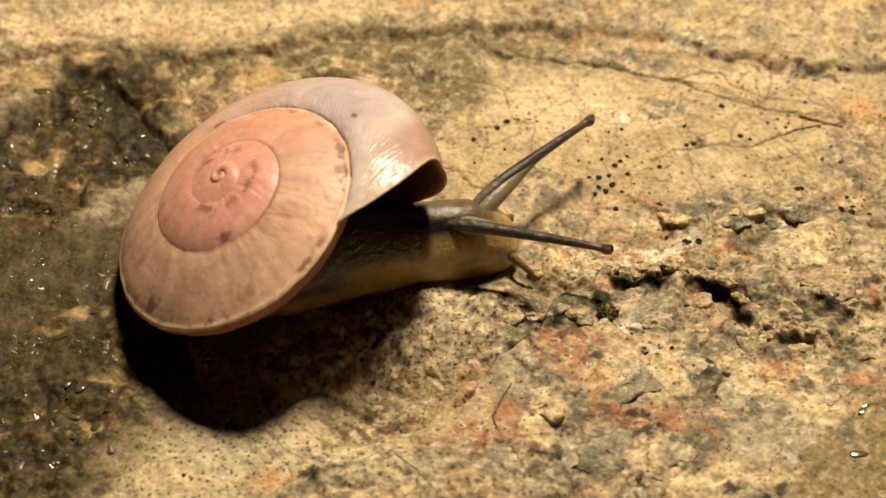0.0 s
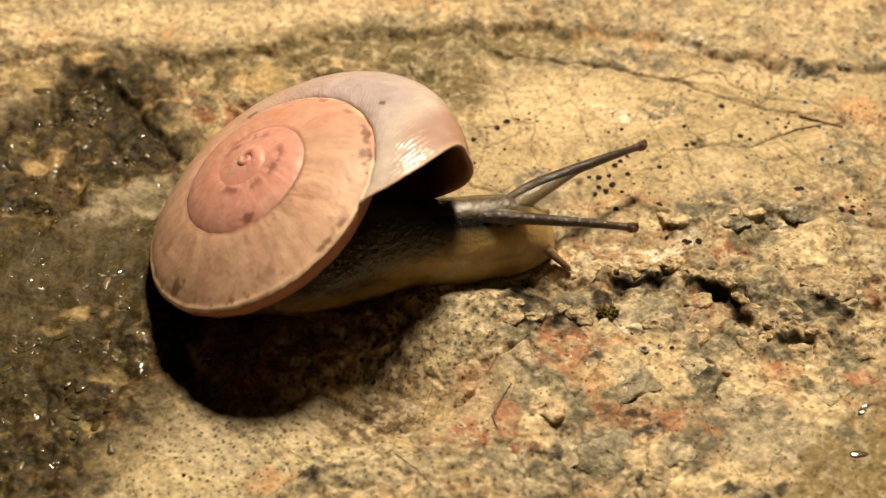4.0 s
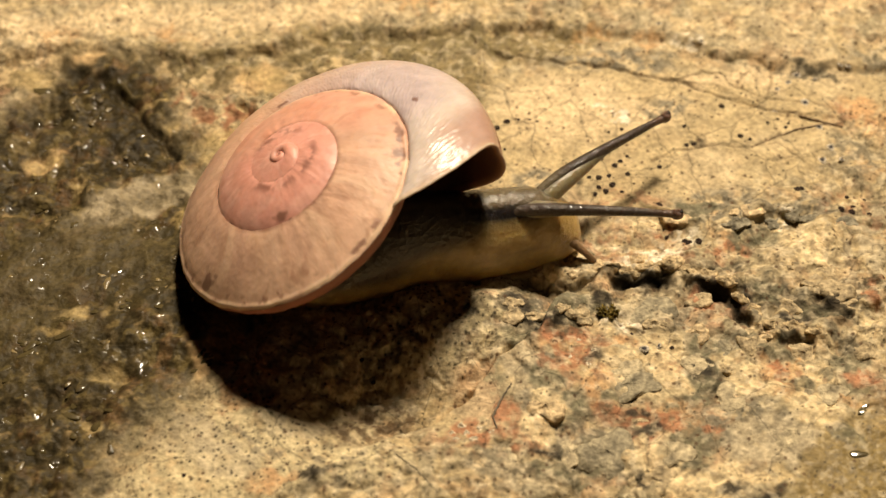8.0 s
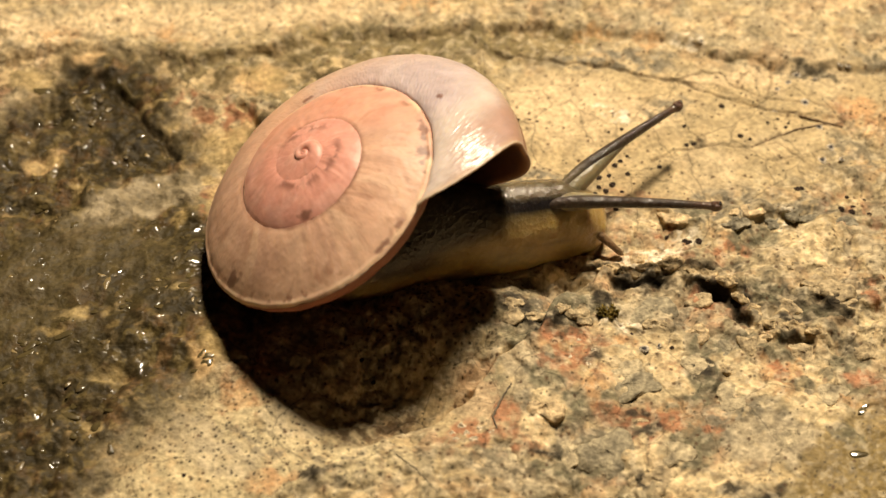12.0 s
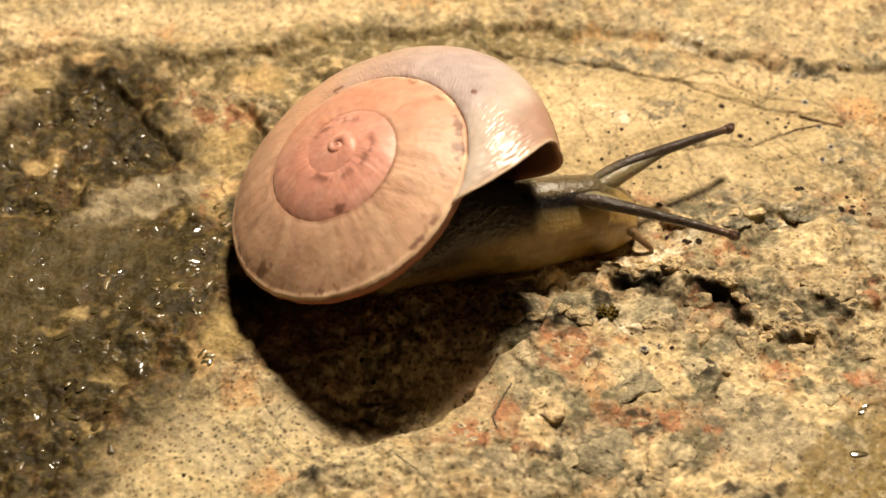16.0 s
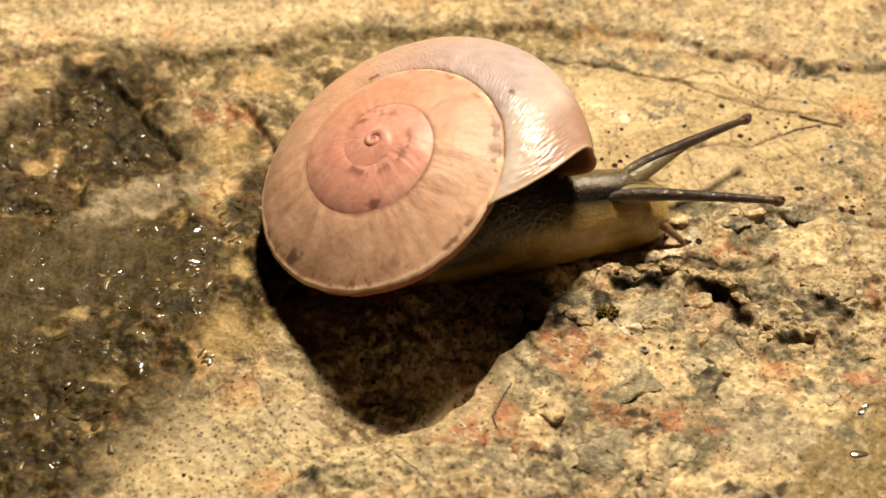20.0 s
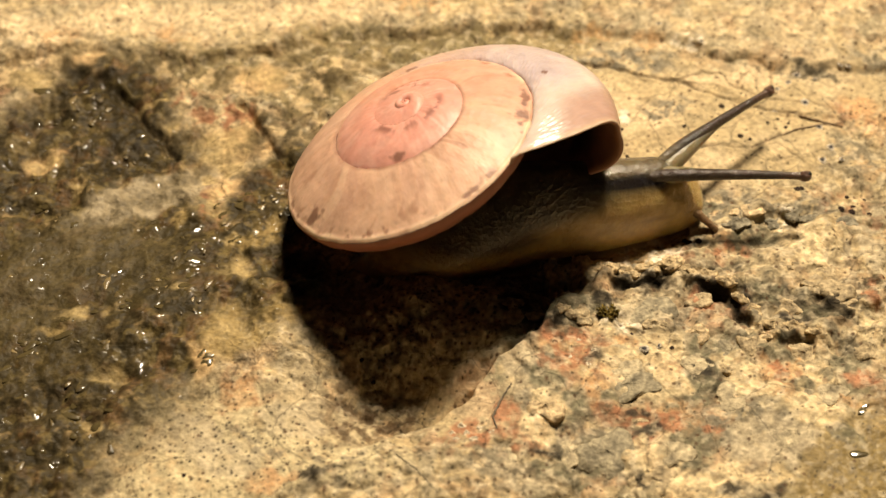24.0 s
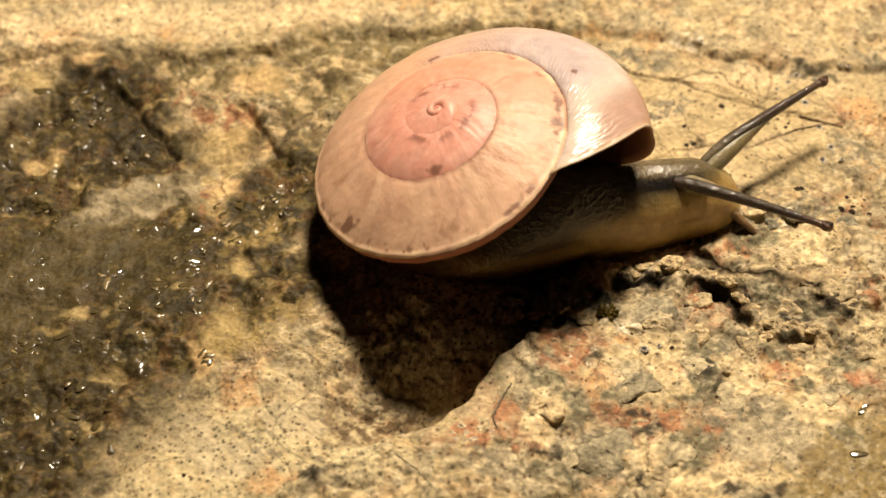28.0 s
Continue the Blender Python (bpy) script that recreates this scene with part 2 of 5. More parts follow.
CREAM = [(-25.97, 25.14, 7.14, 2.03, 0), (-16.77, 25.83, 6.25, 1.63, 0), (-35.09, 24.11, 4.91, 1.74, 0), (-8.01, 26.53, 5.36, 1.28, 0), (-11.59,
    18.05, 1.79, 2.03, 0), (-32.52, 9.83, 1.52, 0.93, 0), (-16.85, 18.71, 2.01, 1.16, 0), (26.47, 18.71, 2.68, 1.86, 0), (22.11, 17.72, 2.68, 0.93,
    0), (10.17, 15.43, 5.36, 3.49, 0), (17.20, 14.78, 2.68, 1.74, 0)]
CREAM_B = [(18.33, 3.30, 2.01, 0.76, -8), (24.23, 3.60, 2.01, 0.76, 15), (10.06, -0.81, 2.68, 1.51, 0), (15.79, -1.68, 3.12, 1.51, 0), (22.54, -20.97,
    4.91, 2.03, 12), (13.11, -11.13, 4.02, 3.20, 0), (7.41, -15.88, 2.68, 2.21, 0), (18.72, -22.45, 3.12, 2.33, 0), (29.93, -2.25, 1.56, 1.45, 0),
    (26.83, -11.13, 2.68, 2.91, 20), (24.52, -8.15, 1.79, 0.70, -15), (-19.16, -20.97, 3.57, 2.03, 0)]
WHITE = [(16.29, -0.81, 2.46, 1.05, 0), (12.28, -0.81, 1.34, 0.70, 0), (20.32, 22.88, 1.52, 0.70, 0), (18.89, 1.52, 1.16, 0.93, 0), (7.61, -16.30,
    0.98, 0.93, 0), (27.79, 3.00, 0.54, 1.05, 0), (14.37, -7.59, 2.23, 1.05, 0), (13.89, 14.46, 1.34, 0.58, 0)]
GREY = [(15.63, 20.84, 3.57, 1.28, -6), (7.12, 6.31, 2.68, 2.21, 0), (21.99, 3.90, 4.91, 1.74, 0), (28.78, 3.90, 4.02, 1.28, 0), (12.27, -19.96, 2.68,
    2.44, 0), (21.79, -9.78, 3.12, 2.09, 0), (19.46, -12.20, 2.01, 2.62, 0), (19.62, -15.88, 2.68, 2.33, 0), (14.19, 20.71, 4.91, 1.16, 0), (18.65,
    15.43, 1.79, 0.93, 0), (9.84, -6.77, 1.79, 1.74, 0), (6.38, -5.93, 2.68, 1.74, 0), (15.20, -19.46, 2.68, 2.03, 0), (7.04, -13.79, 1.34, 3.49, 0),
    (23.69, -17.43, 3.57, 2.91, 0), (-4.05, -9.51, 2.68, 2.33, 0), (1.57, -6.77, 3.57, 1.74, 0)]
GREY_B = [(29.58, -9.51, 3.57, 1.45, 0), (9.91, -16.66, 2.68, 2.91, 0), (-7.64, -19.46, 3.12, 1.74, 0), (-13.87, -19.46, 4.02, 2.91, 0), (3.96,
    -20.97, 2.68, 1.74, 0), (26.55, -5.09, 3.57, 2.03, 0), (33.98, 9.70, 2.01, 2.62, 0), (36.23, 20.71, 2.68, 1.45, -8), (30.82, 19.37, 1.79, 0.81,
    -30), (8.99, -18.96, 1.79, 2.33, 0), (17.25, -6.77, 2.68, 1.45, 0), (-9.20, -22.45, 2.68, 1.16, 0)]
RUST = [(9.72, -10.05, 3.12, 2.09, -8), (9.23, -11.94, 3.57, 1.86, 0), (-14.96, -14.84, 1.79, 1.74, 0), (-18.02, 14.46, 2.46, 1.98, 0), (-20.95,
    16.08, 1.79, 1.16, 0), (12.32, 0.06, 3.12, 1.51, 0), (13.88, 4.50, 3.57, 1.16, 0), (10.58, 1.23, 2.23, 1.74, 0), (15.28, 5.40, 2.68, 0.93, 0)]
RUST_B = [(14.31, -16.66, 3.57, 1.40, -3), (2.54, -18.85, 4.02, 1.28, 0), (21.47, -5.65, 2.23, 1.51, -15), (25.89, -11.94, 1.16, 1.05, 0), (33.57,
    14.14, 1.79, 1.16, 0), (32.69, 4.50, 2.01, 1.74, 0), (33.13, 2.41, 1.79, 1.51, 0), (32.27, -12.20, 1.56, 0.93, 0), (17.83, -11.13, 1.07, 1.05, 0),
    (5.08, -16.40, 1.34, 1.05, 0), (19.87, -0.52, 2.68, 1.05, 0), (13.56, -18.96, 1.79, 1.40, 0), (-36.77, 18.05, 0.89, 2.03, 0)]
ORANGE = [(34.54, 14.46, 2.68, 1.63, 0), (26.16, -11.40, 1.16, 1.16, 0), (-1.67, 27.58, 2.68, 0.81, 0), (11.71, -13.79, 1.16, 2.33, 0), (17.51,
    -15.88, 2.23, 1.98, 0), (8.88, -9.51, 1.34, 1.05, 0), (23.13, 1.23, 1.79, 1.16, 0), (-33.36, 9.08, 1.79, 0.81, 0), (12.41, 24.11, 1.79, 0.93, 0),
    (16.97, 23.42, 1.79, 0.93, 0), (-23.41, 23.42, 2.68, 1.16, 0), (-33.08, 23.42, 2.23, 1.16, 0)]
UMBER = [(-6.10, -14.32, 3.12, 3.49, 0), (-3.60, -11.13, 2.23, 1.98, 0), (-6.89, -16.40, 2.23, 1.74, 0), (-3.96, -15.36, 2.23, 2.33, 0)]
# dark spots, and shade in gaps of the ledge put into the colour
SPOTS_AND_SHADE = [(27.02, -4.81, 1.79, 1.28, -20), (30.38, -6.10, 2.23, 1.05, 0), (33.33, -3.40, 1.34, 1.40, 0), (29.10, -1.68, 1.34, 0.70, 0), (24.36, -5.09,
    0.98, 0.93, 0), (22.45, -1.68, 1.07, 0.58, 0), (12.02, -6.77, 1.16, 0.70, 0), (29.46, 20.04, 2.68, 0.81, -14), (23.36, 21.52, 1.79, 0.58, 0),
    (31.67, 18.38, 1.79, 0.58, -20), (6.36, -6.77, 2.23, 1.51, 0), (8.50, -7.87, 1.79, 1.28, 0), (10.35, 7.23, 0.89, 0.58, 0), (3.75, -6.77, 1.79,
    0.93, 0), (21.19, 11.59, 0.89, 0.35, 0), (20.83, -11.13, 1.16, 1.16, 0), (15.81, -16.14, 0.98, 0.70, 0), (14.70, -20.97, 1.07, 0.81, 0), (-9.61,
    -22.45, 1.16, 0.70, 0), (19.39, -13.26, 1.34, 1.74, 0), (22.90, -16.91, 1.07, 1.05, 0)]

# crusts of lichen with plain edges
DISC_CREAM = [(16.67, -9.39, 2.07, 1.69, 0), (15.80, -13.15, 2.64, 1.33, 0), (22.55, -11.44, 1.80, 1.79, 0), (7.71, -15.92, 1.35, 1.38, 0),
    (6.74, -17.73, 1.59, 1.75, 0), (14.27, -20.01, 1.08, 2.28, 0), (16.46, -20.86, 1.32, 2.59, 0), (19.43, -21.51, 2.48, 1.18, 15),
    (28.14, -15.25, 2.45, 1.32, 0), (23.86, -13.57, 2.21, 0.39, 0), (32.80, -8.19, 1.65, 1.02, 0), (28.76, -9.39, 1.30, 1.24, 0),
    (13.14, -10.90, 1.46, 0.90, 0), (29.41, 0.90, 2.69, 1.64, 0), (16.53, 2.96, 1.35, 0.94, 0), (23.28, 2.67, 2.26, 0.59, 20),
    (29.16, -1.43, 1.16, 1.16, 0), (9.99, -3.15, 1.99, 0.81, 0)]
DISC_PALE = [(24.30, -17.98, 3.35, 2.29, 20), (5.61, -11.71, 1.37, 3.07, 20), (16.02, -5.69, 1.97, 1.60, 0), (6.02, -21.76, 1.85, 1.18, 0),
    (27.11, 0.31, 1.79, 1.17, 0), (11.36, -2.01, 1.77, 1.27, 20), (-19.00, -17.73, 2.51, 2.19, 0), (-15.92, -20.26, 2.49, 1.62, 0),
    (-11.09, -16.70, 2.52, 1.65, 0), (33.82, 0.31, 0.98, 2.34, 0)]
DISC_GREEN = [(20.60, -9.93, 1.72, 2.03, 0), (19.31, -13.57, 1.96, 1.44, 0), (9.85, -16.29, 1.52, 1.43, 0), (12.22, -19.55, 2.24, 1.84, 0),
    (7.82, -13.68, 1.62, 1.33, 0), (12.55, -14.41, 1.44, 1.00, 0), (25.19, -9.72, 2.59, 1.46, 0), (18.51, -18.75, 1.92, 1.96, 0),
    (8.92, -21.36, 1.90, 0.86, 0), (27.09, -13.15, 1.11, 0.89, 0), (30.77, -10.69, 1.98, 0.67, 0), (24.95, 1.19, 2.06, 1.05, 0),
    (20.21, 3.98, 1.99, 0.95, 0), (9.43, -6.53, 2.01, 1.25, 0), (28.63, -6.53, 1.75, 0.91, 0), (25.35, -4.29, 1.32, 1.03, 0),
    (6.32, -8.73, 1.73, 1.13, 0), (30.03, -17.21, 1.26, 1.10, 0)]
DISC_RED = [(9.82, -10.26, 2.32, 1.91, 0), (8.25, -9.39, 1.21, 1.24, 0), (13.65, -15.98, 2.28, 0.99, 0), (17.16, -16.49, 1.60, 0.88, 0),
    (20.06, -17.11, 1.17, 0.55, 0), (25.51, -11.76, 1.03, 1.01, 0), (31.85, -12.51, 1.28, 0.78, 0), (22.18, -10.69, 0.60, 0.34, 0),
    (28.83, -13.57, 0.60, 0.44, 0), (4.88, -16.60, 1.18, 1.87, 0), (14.87, -18.34, 1.50, 0.55, 0), (5.87, -19.00, 1.17, 0.98, 0),
    (20.47, -4.74, 1.85, 1.03, 0), (22.14, -5.86, 1.58, 0.57, 0), (22.61, -0.04, 1.79, 0.58, 0), (17.82, 1.96, 1.17, 0.82, 0),
    (33.49, -4.29, 0.70, 1.72, 0), (2.55, -17.98, 2.09, 1.09, 0)]
DISC_ORANGE = [(11.07, -14.36, 0.51, 1.55, 0), (11.85, -10.90, 1.29, 0.67, 0), (21.45, -14.36, 1.70, 0.55, 0), (25.77, -13.57, 0.77, 0.78, 0),
    (30.36, -14.36, 1.27, 0.55, 0), (-15.21, -14.62, 1.19, 1.44, 0), (27.70, -9.28, 1.12, 0.79, 0), (35.16, 15.39, 1.70, 1.11, 0),
    (13.65, -9.28, 1.30, 0.45, 0), (-12.51, -22.25, 2.06, 0.75, 0), (24.26, -11.44, 0.86, 1.12, 0), (7.35, -18.24, 0.58, 1.09, 0)]
# dark pits, and the overhang shade along the ledge drawn as colour
DISC_DARK_SHADE = [(13.99, -15.92, 0.46, 0.50, 0), (15.05, -15.87, 0.42, 0.50, 0), (14.26, -21.76, 0.91, 0.48, 0), (21.17, -22.94, 1.07, 0.64, 0),
    (11.51, -10.90, 0.77, 0.56, 0), (7.52, -19.66, 1.58, 0.27, 0), (15.55, -17.32, 1.17, 0.44, 0), (23.83, -22.99, 1.64, 0.43, 25),
    (-9.63, -22.15, 1.07, 0.48, 0), (15.51, -3.15, 2.30, 1.15, 0), (12.86, -5.86, 1.14, 0.51, 0), (7.65, -7.75, 1.65, 0.51, -20),
    (21.01, -3.49, 1.77, 0.69, -14), (23.49, -5.41, 1.14, 0.57, -40), (27.24, -7.36, 1.31, 0.57, -20), (31.35, -5.69, 1.93, 0.51, 0),
    (19.54, -11.44, 1.11, 1.12, 0), (5.95, -5.69, 1.58, 0.91, 0)]
# pale smears, and where the wet film shows a sheen
WET_FILM_PALE = [(-26.86, 3.38, 1.72, 1.06, 12), (-23.77, 5.36, 3.01, 1.01, 24), (-20.75, 7.62, 2.02, 0.78, 24), (-31.96, -3.44, 3.53, 2.30, 0),
    (-27.91, 0.31, 4.92, 2.63, 0), (-32.47, -6.53, 1.75, 1.71, 0)]
WET_TAN = [(-17.84, 11.11, 2.42, 2.18, 0), (-32.54, 9.60, 1.57, 0.90, 0), (-14.98, 18.87, 1.72, 1.25, 0), (-17.24, 8.86, 0.83, 0.78, 0),
    (-29.50, 7.01, 0.55, 0.54, 0), (-22.68, 13.65, 0.84, 0.92, 0), (-19.00, 7.62, 0.73, 0.84, 0), (-18.21, 3.86, 0.72, 1.42, 0),
    (-16.61, -9.01, 1.82, 2.48, 0), (-24.94, -12.40, 1.45, 0.95, 0), (-28.51, -6.86, 1.05, 0.80, 0), (-20.38, -4.74, 0.70, 0.46, 0),
    (-16.37, 0.31, 0.63, 0.58, 0), (-25.80, -16.70, 0.50, 0.44, 0), (-24.28, 16.04, 1.42, 0.49, 0), (-34.54, 19.00, 1.91, 1.56, 0),
    (-34.85, 11.55, 1.40, 1.09, 0), (-15.67, -2.58, 1.33, 1.04, 0)]
WET_BLACK = [(-25.27, 11.11, 2.04, 2.79, 0), (-29.15, 16.50, 3.12, 2.47, 0), (-14.59, 13.01, 1.03, 2.32, -40), (-23.01, 11.86, 0.37, 2.68, 40),
    (-28.40, 19.67, 3.35, 1.25, 0), (-22.79, -12.62, 1.54, 1.00, 0), (-30.13, -19.25, 2.08, 1.63, 0), (-21.12, -6.53, 2.18, 1.14, 0),
    (-18.93, -0.27, 1.52, 0.93, 0), (-28.18, -14.10, 1.70, 1.22, 0), (-24.90, -21.76, 1.24, 0.75, 0), (-35.05, 7.50, 1.10, 0.96, 0),
    (-15.75, 6.89, 1.37, 0.96, 0)]
GLINTS = [(-29.41, 15.39), (-31.16, 14.10), (-29.53, 11.86), (-29.13, 17.35), (-33.64, 17.35), (-32.53, 7.50), (-33.04, 5.97), (-29.41, 2.67),
    (-32.45, 4.76), (-24.90, 12.18), (-19.39, 0.02), (-19.98, -1.14), (-19.48, -1.89), (-17.58, 3.26), (-16.51, 0.31), (-31.47, -9.55),
    (-32.00, -10.47), (-21.78, -6.53), (-24.25, -5.69), (-24.99, -4.85), (-28.66, -7.47), (-28.96, -8.73), (-18.20, -11.01), (-17.81, -11.82),
    (-27.78, -15.92), (-27.45, -14.99), (-27.36, -17.88), (-25.80, -16.70), (-33.14, -11.71), (-32.39, -12.62), (-30.16, -19.00), (-22.67, -11.44),
    (-21.34, -3.72), (-19.60, -3.44), (-19.96, -4.57), (27.65, 3.56), (31.45, -15.14), (30.63, -19.25), (-15.68, 5.67), (-16.05, 4.16)]


def rock_height(x, y):
    wx, wy = x + 0.9 * grain(x, y, 5, 3) + 0.4 * grain(x, y, 1.7, 4), y + 0.9 * grain(x, y, 5, 5) + 0.4 * grain(x, y, 1.7, 6)
    wet = patch(wx, wy, WET, 0.3)
    film = patch(wx, wy, FILM, 0.3)
    slab = np.maximum(patch(wx, wy, SLAB, 0.3), 0.55 * patch(wx, wy, SOFT, 0.5))
    d, side, along = line(wx, wy, LEDGE)
    below = step(0.3, -0.6, side) * step(34, 8, d) * step(0, 0.06, along)
    broken = step(5.0, 1.0, d) * step(0.0, 0.1, along)
    bumpy = np.clip(1 - 0.78 * slab - 0.3 * film, 0, 1)
    z = 0.5 * grain(x, y, 22, 1) + bumpy * (0.45 * rough(x, y, 4.5, 21, 3) + 0.12 * rough(x, y, 1.3, 31, 3)) + 0.06 * rough(x, y, 1.6, 41, 3)
    # rounded grains of the coarse stone below the slab
    near, second, name = cells(wx, wy, 2.4, 13)
    z += 0.26 * bumpy * (1 - wet) * (1 - slab) * (0.4 + name) * (step(0.0, 0.45, second - near) - 0.5)
    near, second, name = cells(wx, wy, 1.1, 17)
    z += 0.07 * bumpy * (1 - slab) * (step(0.0, 0.4, second - near) - 0.5) * (name > 0.4)
    # crusts of lichen stand a little proud
    for blobs, high, seed in ((DISC_CREAM, 0.11, 231), (DISC_PALE, 0.10, 233), (DISC_GREEN, 0.05, 235)):
        z += high * crust(x, y, blobs, seed, 0.4) * (1 + 0.3 * grain(x, y, 1.2, seed))
    # the slab breaks off along the ledge and the ground below lies lower
    z -= 0.45 * below
    z += broken * (0.5 * rough(x, y, 2.3, 45, 4))
    z += 0.35 * np.exp(-((side - 0.6) / 0.9) ** 2) * (d < 3)
    for crevice, deep in CREVICES:
        d, side, along = line(x + 0.5 * grain(x, y, 3.2, 47) + 0.22 * grain(x, y, 1.1, 50), y + 0.5 * grain(x, y, 3.2, 48) + 0.22 * grain(x, y, 1.1, 52), crevice)
        ends = step(0.0, 0.15, along) * step(1.0, 0.85, along)
        wide = 0.8 + 0.3 * grain(x, y, 1.8, 46)
        z -= 0.55 * deep * ends * np.clip(0.85 + 0.55 * grain(x, y, 2.0, 49), 0.2, 1.3) * step(0.2, -0.45, side) * np.exp(-(d / wide) ** 2)
    d, side, along = line(wx, wy, BOSS_EDGE)
    near_edge = step(0.0, 0.12, along) * step(1.0, 0.9, along)
    z += 1.9 * step(0.1, -0.5, side) * np.exp(-(np.minimum(side, 0) / 9) ** 2) * step(12, 6, d)
    z -= 0.8 * near_edge * np.exp(-((side - 0.25) / 0.35) ** 2)
    z -= 2.6 * patch(x, y, HOLLOW, 0.85)
    z += 1.0 * patch(x, y, RISE, 0.9)
    z += 1.1 * patch(x, y, MOUND, 0.75) * (1 + 0.15 * grain(x, y, 3, 44))
    d, side, along = line(wx, wy, RIDGE)
    z += 0.5 * np.exp(-(d / 0.5) ** 2) + 0.25 * step(-0.4, 0.4, side) * np.exp(-(d / 2.5) ** 2)
    for crack, deep, wide in ((JOINT, 0.24, 0.13), (NET_A, 0.16, 0.1), (NET_B, 0.16, 0.1), (NET_C, 0.12, 0.1), (NET_D, 0.18, 0.12), (NET_E, 0.12, 0.09), (NET_F, 0.06, 0.07)):
        d, side, along = line(x + 0.16 * grain(x, y, 1.1, 8), y + 0.16 * grain(x, y, 1.1, 9), crack)
        z -= deep * np.exp(-(d / wide) ** 2)
    d, side, along = line(wx, wy, JOINT)
    z += 0.2 * step(-0.1, 0.25, side) * np.exp(-(d / 4) ** 2)
    for trench in (TRENCH, TRENCH_B):
        d, side, along = line(wx, wy, trench)
        z -= 0.8 * np.exp(-(d / 0.45) ** 2)
    d, side, along = line(wx, wy, BACK_LEDGE)
    z += 0.5 * step(-0.5, 0.6, side) * step(30, 6, d) - 0.25 * np.exp(-((side + 0.5) / 0.6) ** 2) * (d < 3)
    # wet hollow: lower, and crusted with small bumps
    near, second, name = cells(wx, wy, 1.5, 3)
    z += wet * (-0.2 + (1 - 0.85 * film) * (0.3 * (0.55 - near) * (name > 0.45) + 0.55 * rough(x, y, 3.4, 51, 3)))
    far = step(45, 400, np.hypot(x, y))
    z += far * (14 * rough(x, y, 320, 61, 4) + 60 * step(400, 6000, np.hypot(x, y)) * grain(x, y, 2600, 71))
    return z, wet, film, slab, wx, wy


MOUND = [(0.26, -6.77, 4.91, 3.49, 12)]
RISE = [(-15.48, -5.65, 12.05, 8.72, -10)]
HOLLOW = [(-2.91, -15.10, 6.03, 4.36, 14)]
CREVICES = (([(12.61, -3.40), (14.40, -2.94), (16.17, -2.83), (18.17, -2.60)], 1.7), ([(18.39, -2.71), (20.55, -3.34), (22.45, -4.30), (23.73, -6.32), (24.49, -7.54)], 1.9), ([(25.60, -8.20), (27.09, -8.53), (28.77, -8.97)], 1.3),
            ([(7.62, -8.31), (9.40, -7.10), (11.30, -8.42)], 1.2), ([(4.41, -5.93), (6.35, -7.04), (8.28, -7.87)], 0.8), ([(28.36, -4.53), (29.97, -5.93), (32.10, -6.32)], 1.1), ([(13.51, -7.43), (15.87, -7.87), (18.28, -7.59)], 0.7),
            ([(26.83, -2.25), (29.10, -1.68), (31.63, -2.83)], 0.7), ([(19.31, -14.32), (20.96, -12.20), (21.68, -11.13)], 0.7), ([(16.20, -16.66), (14.09, -16.81), (12.86, -16.40)], 0.6), ([(5.15, -1.68), (7.78, -2.83), (12.17, -3.28)], 0.6))
SOFT = [(23.22, -17.94, 8.48, 6.40, 0), (12.56, -13.79, 5.80, 4.65, 0), (25.10, 25.14, 12.50, 3.49, 0), (-23.57, 25.49, 14.29, 3.20, 0), (29.40, -11.13, 5.36, 3.49, 0)]
SLAB = [(16.15, 12.86, 14.29, 8.14, -4), (5.33, 8.46, 5.36, 5.23, 0), (2.78, -15.36, 3.57, 3.49, 30), (26.42, 12.86, 7.14, 5.23, 0), (33.06, 18.05,
    5.36, 3.49, 0), (-15.15, -18.96, 8.93, 4.65, 10)]


def crust(x, y, blobs, seed, edge=0.16):
    """1 on the given ellipses, whose outlines wander."""
    dx = 0.75 * grain(x, y, 2.2, seed) + 0.35 * grain(x, y, 0.8, seed + 1)
    dy = 0.75 * grain(x, y, 2.2, seed + 2) + 0.35 * grain(x, y, 0.8, seed + 3)
    return patch(x + dx, y + dy, blobs, edge)


def over(base, mask, colour, amount=1.0):
    m = np.clip(mask * amount, 0, 1)[..., None]
    return base * (1 - m) + np.asarray(colour) * m


